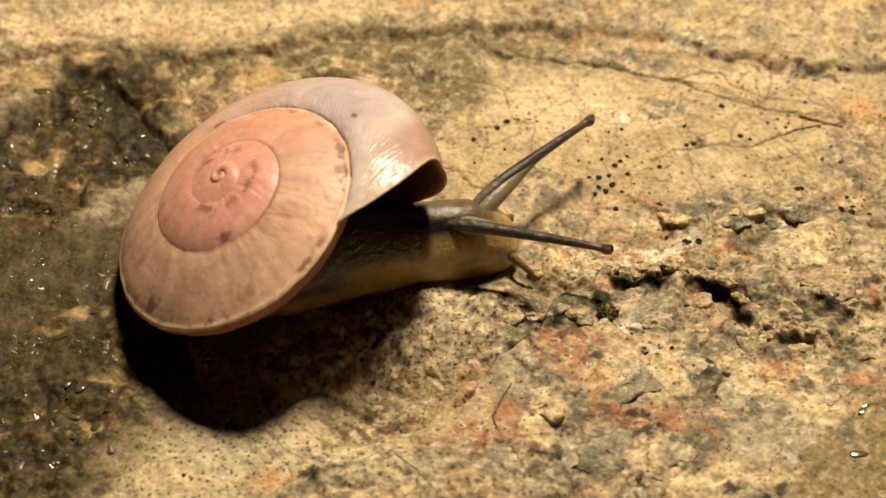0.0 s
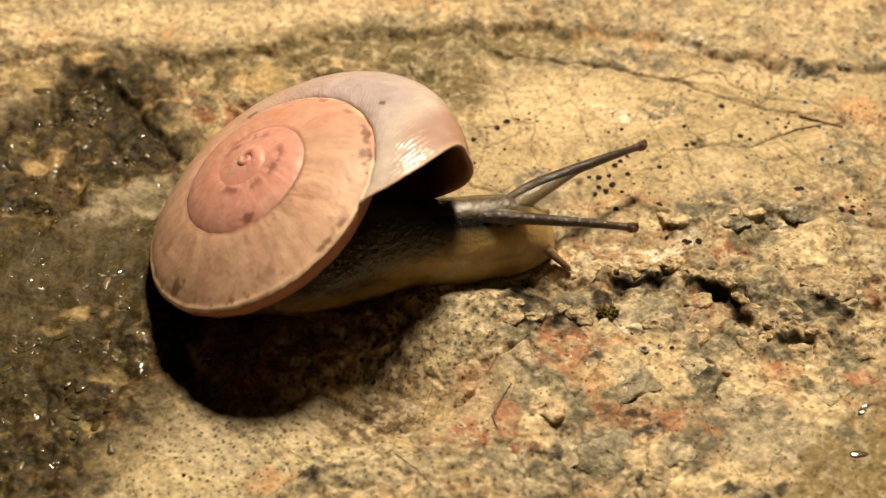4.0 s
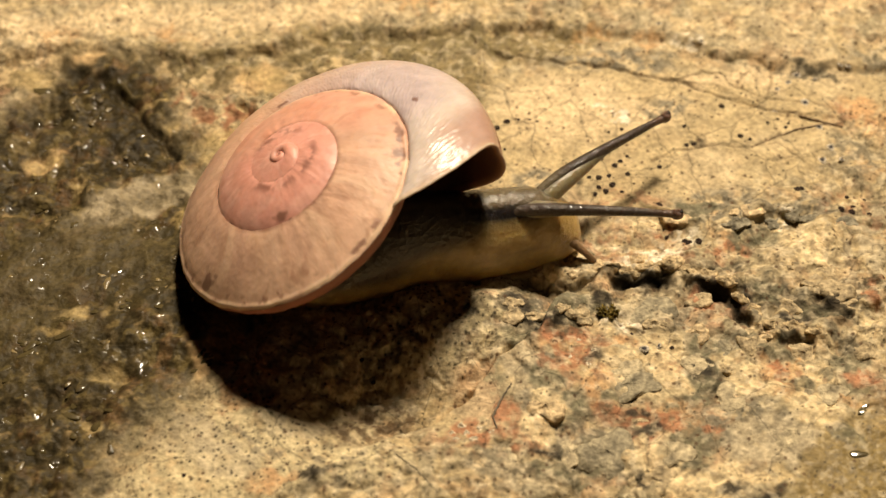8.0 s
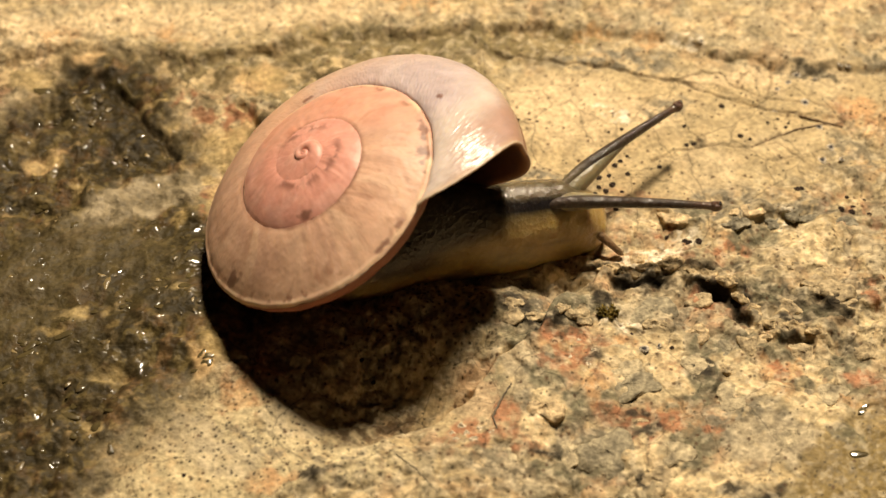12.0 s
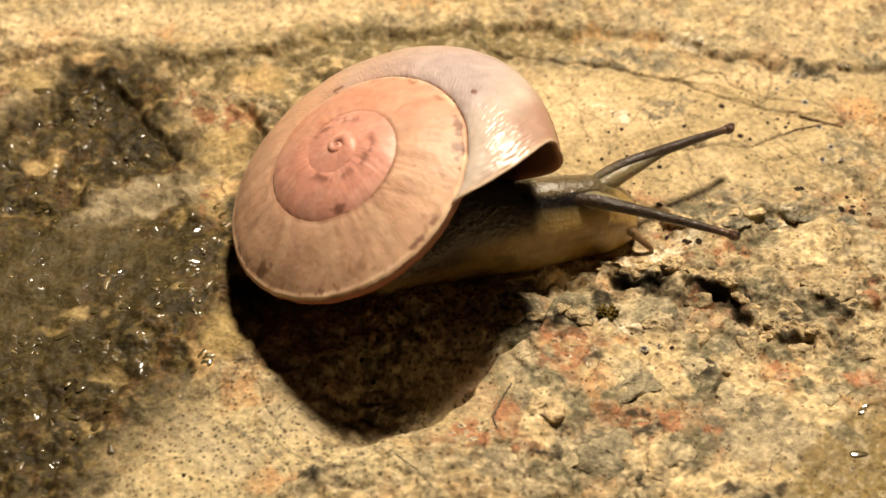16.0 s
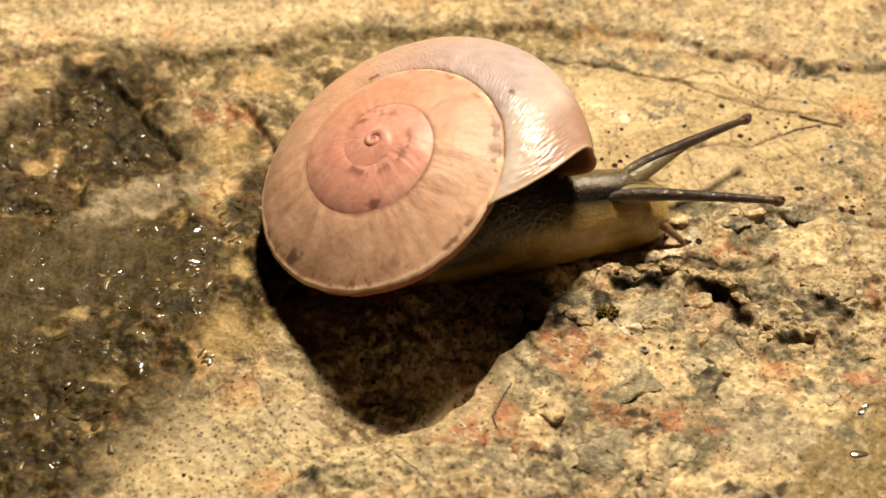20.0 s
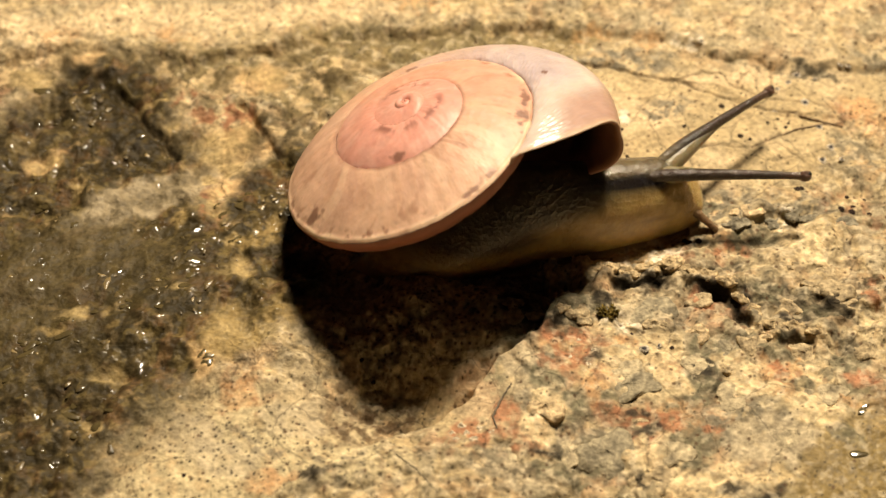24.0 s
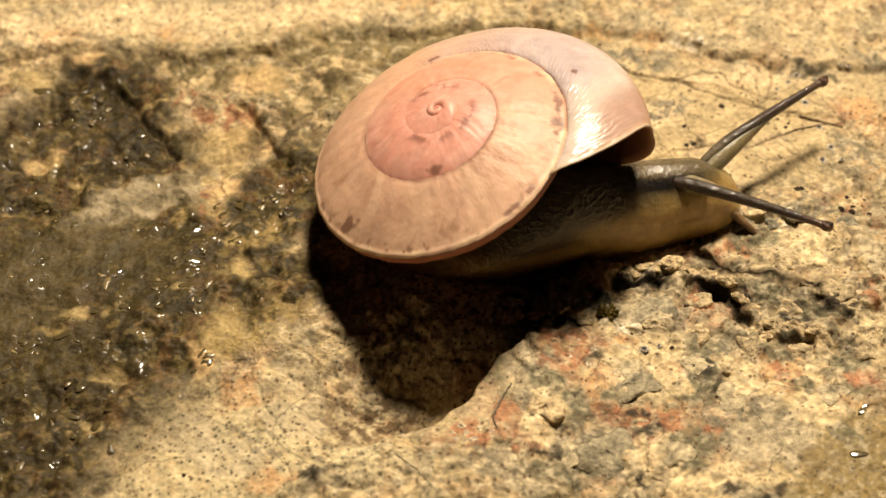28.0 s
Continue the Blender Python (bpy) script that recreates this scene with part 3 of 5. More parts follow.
def rock_tint(x, y, wet, film, slab, wx, wy):
    c = np.zeros(np.shape(x) + (3,)) + (0.49, 0.375, 0.205)
    broad, mid, small = rough(x, y, 9, 101, 4), rough(x, y, 2.6, 111, 4), rough(x, y, 0.8, 121, 3)
    c = over(c, step(0.0, 0.7, broad), (0.56, 0.435, 0.26), 0.7)
    crusty = 1 - 0.8 * patch(wx, wy, SLAB, 0.3) - 0.15 * patch(wx, wy, SOFT, 0.5)
    lower = step(0.0, -6.0, y) * step(-12, -2, x + 0.6 * y)
    near, second, name = cells(wx, wy, 3.3, 19)
    c = over(c, (name > 0.6) * step(0.02, 0.2, second - near), (0.31, 0.26, 0.16), 0.45 * lower)
    c = over(c, (name < 0.3) * step(0.02, 0.2, second - near), (0.60, 0.47, 0.28), 0.45 * lower)
    c = over(c, step(-0.1, 0.4, rough(x, y, 5.0, 135, 5)), (0.25, 0.22, 0.135), 0.8 * lower)
    c = over(c, step(0.05, 0.45, rough(x, y, 4.0, 139, 5)), (0.67, 0.54, 0.33), 0.75 * lower)
    c = over(c, step(0.15, 0.5, rough(x, y, 4.5, 137, 5)), (0.52, 0.31, 0.18), 0.55 * lower)
    near, second, name = cells(wx, wy, 2.4, 13)
    rim = step(0.12, 0.0, second - near)
    c = over(c, (name > 0.62) * step(0.02, 0.16, second - near), (0.36, 0.30, 0.19), 0.55 * crusty)
    c = over(c, (name < 0.22) * step(0.02, 0.16, second - near), (0.62, 0.47, 0.27), 0.6 * crusty)
    c = over(c, rim, (0.14, 0.105, 0.06), 0.25 * crusty)
    c = over(c, step(0.05, 0.4, mid), (0.27, 0.235, 0.155), 0.45 * crusty)
    c = over(c, step(0.15, 0.55, rough(x, y, 3.2, 131, 4)), (0.43, 0.235, 0.12), 0.3 * crusty * (1 - wet))
    c = over(c, step(0.35, 0.7, rough(x, y, 1.5, 133, 3)), (0.16, 0.13, 0.085), 0.5 * crusty)
    soft = lambda blobs, edge, seed: patch(wx + 0.7 * grain(x, y, 1.2, seed), wy + 0.7 * grain(x, y, 1.2, seed + 1), blobs, edge)
    speckled = step(-0.45, 0.2, rough(x, y, 1.1, 141, 4))
    c = over(c, soft(CREAM, 0.45, 151), (0.63, 0.48, 0.285), 0.85)
    c = over(c, soft(CREAM_B, 0.3, 153) * speckled, (0.62, 0.47, 0.26), 0.9)
    c = over(c, soft(OLIVE, 0.45, 155), (0.20, 0.155, 0.065), 0.75)
    c = over(c, soft(GREY, 0.35, 157) * speckled, (0.235, 0.205, 0.145), 0.9)
    c = over(c, soft(GREY_B, 0.35, 159) * speckled, (0.22, 0.19, 0.13), 0.8)
    c = over(c, soft(ORANGE, 0.4, 161) * speckled, (0.56, 0.32, 0.14), 0.55)
    patchy = step(-0.2, 0.3, rough(x, y, 1.4, 143, 4))
    c = over(c, soft(RUST, 0.4, 163) * patchy, (0.36, 0.17, 0.09), 0.6)
    c = over(c, soft(RUST_B, 0.4, 165) * patchy, (0.35, 0.165, 0.09), 0.6)
    c = over(c, soft(SPOTS_AND_SHADE, 0.45, 169) * step(-0.35, 0.2, rough(x, y, 0.9, 147, 3)), (0.085, 0.07, 0.045), 0.85)
    c = over(c, soft(WHITE, 0.45, 171) * step(-0.2, 0.1, rough(x, y, 0.7, 149, 3)), (0.75, 0.67, 0.52), 0.85)
    c = over(c, soft(BOSS, 0.35, 183) * step(-0.5, 0.1, rough(x, y, 1.2, 185, 4)), (0.56, 0.46, 0.27), 0.85)
    c = over(c, soft(UMBER, 0.5, 167) * step(-0.35, 0.2, rough(x, y, 1.0, 145, 4)), (0.13, 0.078, 0.04), 0.8)
    c = over(c, soft(SHEEN, 0.4, 187), (0.30, 0.215, 0.085), 0.75)
    worn = 0.55 + 0.45 * step(-0.5, 0.25, rough(x, y, 1.3, 241, 4))
    c = over(c, crust(x, y, DISC_PALE, 233), (0.50, 0.41, 0.265), 0.85 * worn)
    c = over(c, crust(x, y, DISC_GREEN, 235), (0.215, 0.195, 0.12), 0.9 * worn)
    c = over(c, crust(x, y, DISC_GREEN, 235) * step(0.0, 0.4, rough(x, y, 1.0, 243, 3)), (0.15, 0.13, 0.085), 0.6)
    c = over(c, crust(x, y, DISC_ORANGE, 239, 0.3), (0.56, 0.32, 0.15), 0.75 * worn)
    c = over(c, crust(x, y, DISC_RED, 237, 0.25) * step(-0.5, 0.2, rough(x, y, 1.2, 245, 4)), (0.42, 0.185, 0.095), 0.8)
    c = over(c, crust(x, y, DISC_CREAM, 231), (0.66, 0.52, 0.30), 0.9 * worn)
    c = over(c, crust(x, y, DISC_CREAM, 231) * step(0.25, 0.5, rough(x, y, 1.4, 247, 3)), (0.45, 0.32, 0.17), 0.6)
    # pits, with crevice shade painted on the rock
    c = over(c, crust(x, y, DISC_DARK_SHADE, 249, 0.4), (0.05, 0.042, 0.032), 0.9)
    c = over(c, step(0.1, 0.5, rough(x, y, 0.7, 265, 3)), (0.22, 0.175, 0.11), 0.45 * crusty)
    c = over(c, step(0.15, 0.5, rough(x, y, 0.9, 267, 3)), (0.66, 0.55, 0.37), 0.4 * crusty)
    # fine black pinpricks, thickest on the rounded boss
    near, second, name = cells(x, y, 0.62, 23)
    c = over(c, step(0.2, 0.08, near) * (name > 0.78 - 0.45 * patch(x, y, BOSS, 0.5)) * (1 - wet), (0.06, 0.048, 0.03), 0.9)
    near, second, name = cells(x, y, 0.95, 35)
    c = over(c, step(0.17, 0.08, near) * (name > 0.5) * patch(wx, wy, BOSS, 0.4), (0.065, 0.052, 0.035), 0.9)
    near, second, name = cells(x, y, 1.25, 29)
    c = over(c, step(0.14, 0.08, near) * (name > 0.7) * (1 - wet), (0.12, 0.065, 0.035), 0.85)
    for crack, wide, dark in ((JOINT, 0.13, 0.75), (NET_A, 0.11, 0.6), (NET_B, 0.11, 0.6), (NET_C, 0.12, 0.5), (NET_D, 0.13, 0.6), (NET_E, 0.1, 0.5), (NET_F, 0.08, 0.3)):
        d, side, along = line(x + 0.16 * grain(x, y, 1.1, 8), y + 0.16 * grain(x, y, 1.1, 9), crack)
        c = over(c, np.exp(-(d / wide) ** 2) * step(-0.8, 0.1, grain(x, y, 1.5, 181)), (0.13, 0.09, 0.05), dark)
    # crevices of the ledge: their shade is painted into the colour
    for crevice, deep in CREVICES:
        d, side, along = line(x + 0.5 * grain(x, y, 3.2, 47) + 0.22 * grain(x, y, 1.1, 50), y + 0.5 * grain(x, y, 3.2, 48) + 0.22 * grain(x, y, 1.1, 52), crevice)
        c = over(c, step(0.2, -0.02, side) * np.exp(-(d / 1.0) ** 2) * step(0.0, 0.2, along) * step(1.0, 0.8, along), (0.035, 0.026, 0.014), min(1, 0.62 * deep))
    damp = soft(DAMP, 0.5, 213)
    c = over(c, damp * step(-0.1, 0.3, rough(x, y, 2.2, 215, 4)), (0.15, 0.11, 0.05), 0.75)
    c = over(c, damp * step(0.15, 0.45, rough(x, y, 1.6, 217, 3)), (0.56, 0.42, 0.23), 0.7)
    # the wet hollow: dark algae with paler crumbs
    algae = np.zeros(c.shape) + (0.062, 0.045, 0.015)
    algae = over(algae, step(-0.05, 0.4, rough(x, y, 3.4, 191, 4)), (0.115, 0.08, 0.028), 0.9)
    algae = over(algae, step(0.3, 0.55, rough(x, y, 1.7, 193, 3)), (0.32, 0.22, 0.10), 0.7)
    algae = over(algae, step(0.05, 0.45, rough(x, y, 2.9, 197, 3)), (0.15, 0.075, 0.028), 0.7)
    dark = rough(x, y, 2.4, 195, 4) + 0.55 * soft(DARK_WET, 0.5, 179) - 0.08 - 0.25 * film
    algae = over(algae, step(0.0, 0.4, dark), (0.040, 0.030, 0.013), 0.6)
    algae = over(algae, step(0.0, 0.35, rough(x, y, 0.75, 199, 3)), (0.04, 0.029, 0.012), 0.4)
    algae = over(algae, step(0.05, 0.4, rough(x, y, 1.0, 261, 3)), (0.032, 0.024, 0.010), 0.55)
    algae = over(algae, step(0.15, 0.45, rough(x, y, 1.2, 263, 3)), (0.20, 0.145, 0.05), 0.5)
    c = over(c, wet, algae, 0.95)
    c = over(c, film * wet, (0.07, 0.053, 0.022), 0.6)
    c = over(c, soft(SMEAR, 0.5, 173), (0.38, 0.31, 0.20), 0.9)
    c = over(c, soft(RED_WET, 0.45, 175) * patchy, (0.33, 0.14, 0.07), 0.7)
    c = over(c, soft(CREAM_WET, 0.45, 177), (0.55, 0.37, 0.18), 0.85)
    c = over(c, crust(x, y, WET_BLACK, 251, 0.5) * step(-0.5, 0.2, rough(x, y, 1.8, 253, 4)), (0.040, 0.031, 0.015), 0.65)
    c = over(c, crust(x, y, WET_TAN, 255, 0.4) * worn, (0.42, 0.31, 0.14), 0.75)
    # sheen of the wet film put into the colour, with the pale smears
    c = over(c, crust(x, y, WET_FILM_PALE, 257, 0.6), (0.13, 0.10, 0.05), 0.6)
    c = over(c, soft(MOSS, 0.4, 209) * step(-0.5, 0.2, rough(x, y, 1.6, 211, 4)), (0.33, 0.235, 0.095), 0.75)
    c = over(c, soft(DEEP, 0.5, 203) * step(-0.6, 0.0, rough(x, y, 1.5, 205, 3)), (0.03, 0.023, 0.012), 0.6)
    # stronger difference between pale and dark grains
    tone = c @ np.array((0.3, 0.6, 0.1))
    return c * ((tone / 0.38) ** 0.22 * (1 + 0.1 * wet))[..., None]


DAMP = [(-15.59, 12.86, 6.70, 6.98, 0), (-21.61, 18.71, 5.36, 2.91, 0), (-10.66, 18.71, 4.02, 3.49, 0), (-33.59, 19.37, 5.36, 2.91, 0)]
MOSS = [(-15.95, -8.86, 2.86, 2.67, 10), (-11.50, -6.77, 1.79, 1.40, 0), (-15.36, 0.06, 1.16, 1.05, 0), (-29.61, -8.42, 1.07, 0.81, 0), (-24.95,
    -7.32, 0.98, 0.81, 0), (-20.89, 2.41, 0.89, 0.81, 0), (-13.63, 1.23, 1.07, 1.74, 0)]
DEEP = [(-14.14, 11.90, 1.70, 3.20, -38), (-24.11, 13.18, 1.07, 2.91, -42), (-30.18, 18.71, 3.12, 1.28, 0), (-27.11, 13.82, 1.79, 1.74, 0), (-35.12,
    12.22, 1.34, 2.33, 0), (-26.91, 9.08, 1.79, 1.16, 0)]
DARK_WET = [(-29.64, 18.05, 3.57, 1.98, -20), (-25.34, 12.22, 3.12, 2.91, -20), (-30.36, -20.47, 6.25, 4.07, 0), (-29.81, -14.32, 5.80, 3.49, 0),
    (-22.61, -3.96, 4.02, 1.98, 20), (-34.45, 6.62, 3.12, 3.49, 0), (-14.13, 11.59, 2.23, 3.49, -40), (-28.85, 14.78, 4.91, 3.49, 0), (-35.27, 13.50,
    2.23, 4.65, 0), (-20.18, -1.10, 2.68, 1.74, 0), (-25.23, -8.97, 4.46, 2.33, 0), (-13.99, -0.52, 1.79, 3.49, 0), (-29.31, -11.13, 5.36, 1.74, 0)]
BOSS = [(0.26, -7.32, 4.91, 3.49, 0), (-3.61, -10.05, 4.02, 2.33, 0), (-15.95, -19.46, 8.48, 5.23, 0), (-7.60, -20.97, 4.91, 2.91, 0), (-19.87, -22.45, 5.36, 2.91, 0)]
SHEEN = [(31.46, -18.96, 4.02, 5.23, -35), (28.57, -22.45, 4.02, 2.33, 0)]
RED_WET = [(-18.26, 14.46, 2.68, 2.09, 0), (-20.50, 16.40, 1.79, 1.16, 0), (-18.34, 4.80, 1.34, 2.33, 0)]
CREAM_WET = [(-32.74, 9.70, 1.52, 0.87, 0), (-15.99, 11.59, 1.79, 1.98, 0), (-15.43, 18.71, 2.23, 1.40, 0), (-18.17, -11.13, 0.89, 1.74, 0), (-17.54,
    6.62, 1.16, 1.16, 0), (-30.39, 20.71, 1.34, 0.70, 0)]


def stretch(a, b, fine, outer):
    """Coordinates that are fine from a to b and widen outward."""
    steps = [fine * 1.6 ** k for k in range(1, outer)]
    return np.concatenate([a - np.cumsum(steps)[::-1], np.arange(a, b, fine), b + np.cumsum(steps)])


def build_rock():
    xs, ys = stretch(-39, 39, 0.102, 24), stretch(-29, 31, 0.102, 24)
    x, y = np.meshgrid(xs, ys)
    z, wet, film, slab, wx, wy = rock_height(x, y)
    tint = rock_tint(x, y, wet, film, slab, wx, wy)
    ripe = step(0.0, 0.3, rough(x, y, 3.0, 201, 4))
    gloss = np.clip(wet * (0.34 + 0.66 * ripe * step(0.12, 0.4, rough(x, y, 1.1, 207, 2))) + 0.45 * patch(wx, wy, SHEEN, 0.4), 0, 1)
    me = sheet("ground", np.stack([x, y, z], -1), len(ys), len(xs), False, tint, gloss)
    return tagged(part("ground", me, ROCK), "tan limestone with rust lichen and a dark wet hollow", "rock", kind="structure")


rock = build_rock()


def ground_at(x, y):
    return float(rock_height(np.array([x], float), np.array([y], float))[0][0])


# ---- the snail ----
# spiral of the shell's edge, seen from its tip: n turns back from the mouth
SPIRAL = (14.3250, 0.3293, 0.1441, 0.4511, 1.5067, 0.8506)


def edge(n):
    r0, a, b, k, p, drop = SPIRAL
    n = np.asarray(n, float)
    r = r0 * np.exp(-a * n - b * n * n)
    worn = step(0.2, 0.5, n) * (0.09 * grain(n * 60, 0 * n + 2, 2.0, 341) + 0.05 * grain(n * 60, 0 * n + 5, 0.6, 343))
    r = r + worn * r / r0
    return r, -k * r0 * (r / r0) ** p - drop * np.exp(-n / 0.25)


def around(r, z, n):
    return np.stack([r * np.cos(2 * math.pi * n), r * np.sin(2 * math.pi * n), z], -1)


def shell_tint(n, s, lip=None):
    """Colour of the upper side: n turns back from the mouth, s from the seam (0) to the edge (1)."""
    r = edge(n + 1)[0] + (edge(n)[0] - edge(n + 1)[0]) * s
    x, y = r * np.cos(2 * math.pi * n), r * np.sin(2 * math.pi * n)
    u, v = n * 60 + 1.6 * (s - 0.5) ** 2 * 4, s * 1.2
    c = np.zeros(np.shape(n) + (3,)) + (0.58, 0.405, 0.29)
    c = over(c, step(-0.1, 0.6, rough(x, y, 8, 300, 3)), (0.66, 0.45, 0.315), 0.7)
    c = over(c, step(0.0, 0.6, rough(u, v, 4.0, 301, 2)), (0.50, 0.335, 0.22), 0.35 * step(0.4, 0.6, n))
    c = over(c, step(0.05, 0.6, rough(u, v + 9, 2.6, 303, 2)), (0.68, 0.52, 0.37), 0.45)
    # growth lines fan out over the lower half of the last turn but one
    fan = step(0.48, 0.56, n) * step(0.98, 0.85, n)
    c = over(c, fan * step(0.0, 0.45, rough(u, v + 3, 2.6, 302, 2)), (0.46, 0.30, 0.195), 0.4)
    c = over(c, fan * step(0.1, 0.5, rough(u, v + 5, 1.9, 304, 2)), (0.72, 0.56, 0.40), 0.6)
    c = over(c, step(0.2, 0.55, rough(u, v * 2 + 7, 0.5, 310, 2)), (0.42, 0.28, 0.18), 0.12 * step(2.0, 1.2, n) * step(0.3, 0.45, n))
    # cream outer half, its colour lightened further to offset shading on the lower side
    c = over(c, step(0.35, 0.9, s + 0.25 * grain(x, y, 4, 327)) * step(0.4, 0.55, n) * step(0.95, 0.78, n), (0.80, 0.60, 0.42), 0.6)
    scar = step(0.3, 0.5, grain(u, v * 0.5 + 12, 1.1, 336)) * step(-0.1, 0.4, rough(x, y, 2.0, 338, 3))
    c = over(c, scar * step(0.45, 0.55, n) * step(1.35, 1.1, n), (0.33, 0.185, 0.11), 0.55)
    # salmon older turns, the wear patchy
    rosy = step(0.92, 1.14, n + 0.06 * grain(x, y, 3, 308))
    c = over(c, rosy, (0.64, 0.365, 0.27), 0.85)
    c = over(c, rosy * step(0.0, 0.5, rough(x, y, 3.2, 306, 3)), (0.70, 0.48, 0.37), 0.45)
    c = over(c, rosy * step(0.0, 0.5, rough(x + 9, y, 2.2, 318, 4)), (0.60, 0.29, 0.19), 0.5)
    pink = step(1.28, 1.5, n + 0.1 * grain(x, y, 3, 307))
    c = over(c, pink, (0.67, 0.36, 0.295), 0.75)
    c = over(c, pink * step(0.0, 0.5, rough(x, y, 2.0, 309, 4)), (0.72, 0.455, 0.375), 0.6)
    # pale lilac turn at the mouth
    pale = step(0.30, 0.06, n + 0.03 * grain(x, y, 4, 311))
    c = over(c, pale, (0.48, 0.465, 0.49), 0.92)
    c = over(c, pale * step(0.05, 0.6, rough(x, y, 3.0, 312, 3)), (0.58, 0.55, 0.55), 0.6)
    c = over(c, pale * step(-0.1, 0.5, rough(u, v + 4, 1.2, 314, 2)), (0.40, 0.36, 0.375), 0.3)
    if lip is not None:
        c = over(c, step(0.10, 0.05, lip + 0.01 * grain(x, y, 2, 316)), (0.64, 0.63, 0.56), 0.75)
        c = over(c, step(0.065, 0.025, lip + 0.01 * grain(x, y, 2, 322)) * step(0.15, 0.5, s), (0.36, 0.20, 0.14), 0.65)
        c = over(c, step(0.008, 0.0, lip), (0.60, 0.46, 0.30), 0.7)
    c = over(c, step(0.10, -0.02, n) * step(0.8, 1.0, s), (0.33, 0.19, 0.11), 0.5)
    # cream cord at the edge, dark flecks along the seams
    c = over(c, step(0.9, 0.97, s + 0.03 * grain(x, y, 1.0, 319)) * step(0.3, 0.5, n) * step(1.6, 1.3, n), (0.80, 0.66, 0.45), 0.8 * step(-0.5, 0.1, grain(x, y, 2.0, 320)))
    c = over(c, step(0.25, 0.6, rough(x, y, 1.3, 313, 4)) * step(0.8, 0.9, s) * step(0.4, 0.55, n) * step(0.97, 0.93, s) * step(1.3, 1.1, n), (0.20, 0.095, 0.055), 0.75)
    c = over(c, step(0.45, 0.7, rough(x, y, 1.1, 317, 4)), (0.26, 0.13, 0.085), 0.15 * step(0.3, 0.5, n))
    for fn, fs, rn, rs in ((0.934, 0.84, 0.012, 0.09), (0.566, 0.78, 0.010, 0.11), (1.70, 0.86, 0.014, 0.08), (0.125, 0.03, 0.008, 0.06), (0.02, 0.29, 0.003, 0.022),
                           (0.80, 0.92, 0.010, 0.04), (0.98, 0.9, 0.02, 0.05), (0.24, 0.06, 0.010, 0.05), (0.20, 0.9, 0.008, 0.04)):
        d = np.hypot((n - fn) / rn, (s - fs) / rs) + 0.9 * rough(x, y, 0.9, 315, 3)
        c = over(c, step(1.3, 0.6, d), (0.17, 0.085, 0.055), 0.8)
    # broken brown crust round the tip
    worn = step(-0.15, 0.25, rough(x, y, 1.2, 324, 4)) * step(-0.5, 0.0, grain(x, y, 4.0, 326))
    c = over(c, np.exp(-((r - 2.7) / 0.38) ** 2) * worn, (0.24, 0.115, 0.085), 0.85)
    c = over(c, step(3.1, 3.4, n) * step(0.35, 0.0, s), (0.30, 0.15, 0.11), 0.6)
    seam = step(0.3, 0.5, n) * (1 - 0.6 * step(0.98, 1.1, n) - 0.4 * step(1.3, 1.5, n)) * (0.6 + 0.4 * step(-0.4, 0.2, grain(x, y, 2.5, 328)))
    c = over(c, step(0.075, 0.0, s + 0.02 * grain(x, y, 1.2, 334)) * seam, (0.22, 0.10, 0.06), 0.8)
    return c * (1.01, 0.865, 0.835)


def slanted(n, s):
    """The mouth slants: its rim runs on towards the seam."""
    return n - (0.042 + 0.119 * (np.sqrt((1 - s) ** 2 + 0.03) - 0.173)) * np.exp(-n / 0.25)


def upper_side(n, s):
    """Points of the upper side between the seam and the edge."""
    m = slanted(n, s)
    (r1, z1), (r0, z0) = edge(m + 1), edge(m)
    swell = (0.055 + 0.20 * np.exp(-np.maximum(n, 0) / 0.22) + 0.09 * np.exp(-np.maximum(n, 0) / 0.07) + 0.02 * step(1.2, 1.5, n) * step(2.1, 1.9, n) - 0.045 * step(1.9, 2.1, n) + 0.30 * step(2.6, 3.1, n)) * np.hypot(r0 - r1, z0 - z1)
    young = np.exp(-np.maximum(n, 0) / 0.22)
    round_off, take_off = 0.8 - 0.3 * young, 0.8 - 0.2 * young
    crest = take_off / (take_off + round_off)
    arch = s ** take_off * (1 - s) ** round_off / (crest ** take_off * (1 - crest) ** round_off) * swell
    mouth = step(0.5, 0.15, n)
    lines = n * 60 + 1.2 * (s - 0.5) ** 2
    ribs = (0.024 * grain(lines, s * 1.0, 0.9, 321) + 0.03 * grain(lines, s * 1.6, 2.1, 335) + (0.006 + 0.026 * mouth) * grain(lines, s * 2.4, 0.17, 323)) * step(3.2, 1.0, n)
    ribs = ribs + (0.035 * grain(n * 40, s * 5, 2.0, 325) + 0.014 * rough(n * 70, s * 9, 1.1, 329, 3)) * step(4.0, 1.0, n)
    ribs = ribs + 0.10 * np.exp(-((s - 0.97) / 0.03) ** 2) * step(0.15, 0.5, n) * step(1.6, 1.0, n)
    push = 0.4 * arch * s * np.exp(-n / 0.22)
    return around(r1 + (r0 - r1) * s + push, z1 + (z0 - z1) * s + arch + ribs - 0.9 * np.exp(-n / 0.035) * 4 * s * (1 - s), m)


def lower_side(n, s):
    """Points of the underside from the edge (0) to the navel (1)."""
    m = n - (0.042 - 0.11 * s ** 2) * np.exp(-n / 0.25)
    r0, z0 = edge(m)
    deep = (0.30 + 0.08 * np.exp(-n / 0.2)) * r0
    a = s * math.pi * 0.62
    return around(r0 * (1 - 0.8 * s ** 1.65) + 0.02 * r0 * np.sin(a), z0 - deep * np.sin(a), m)


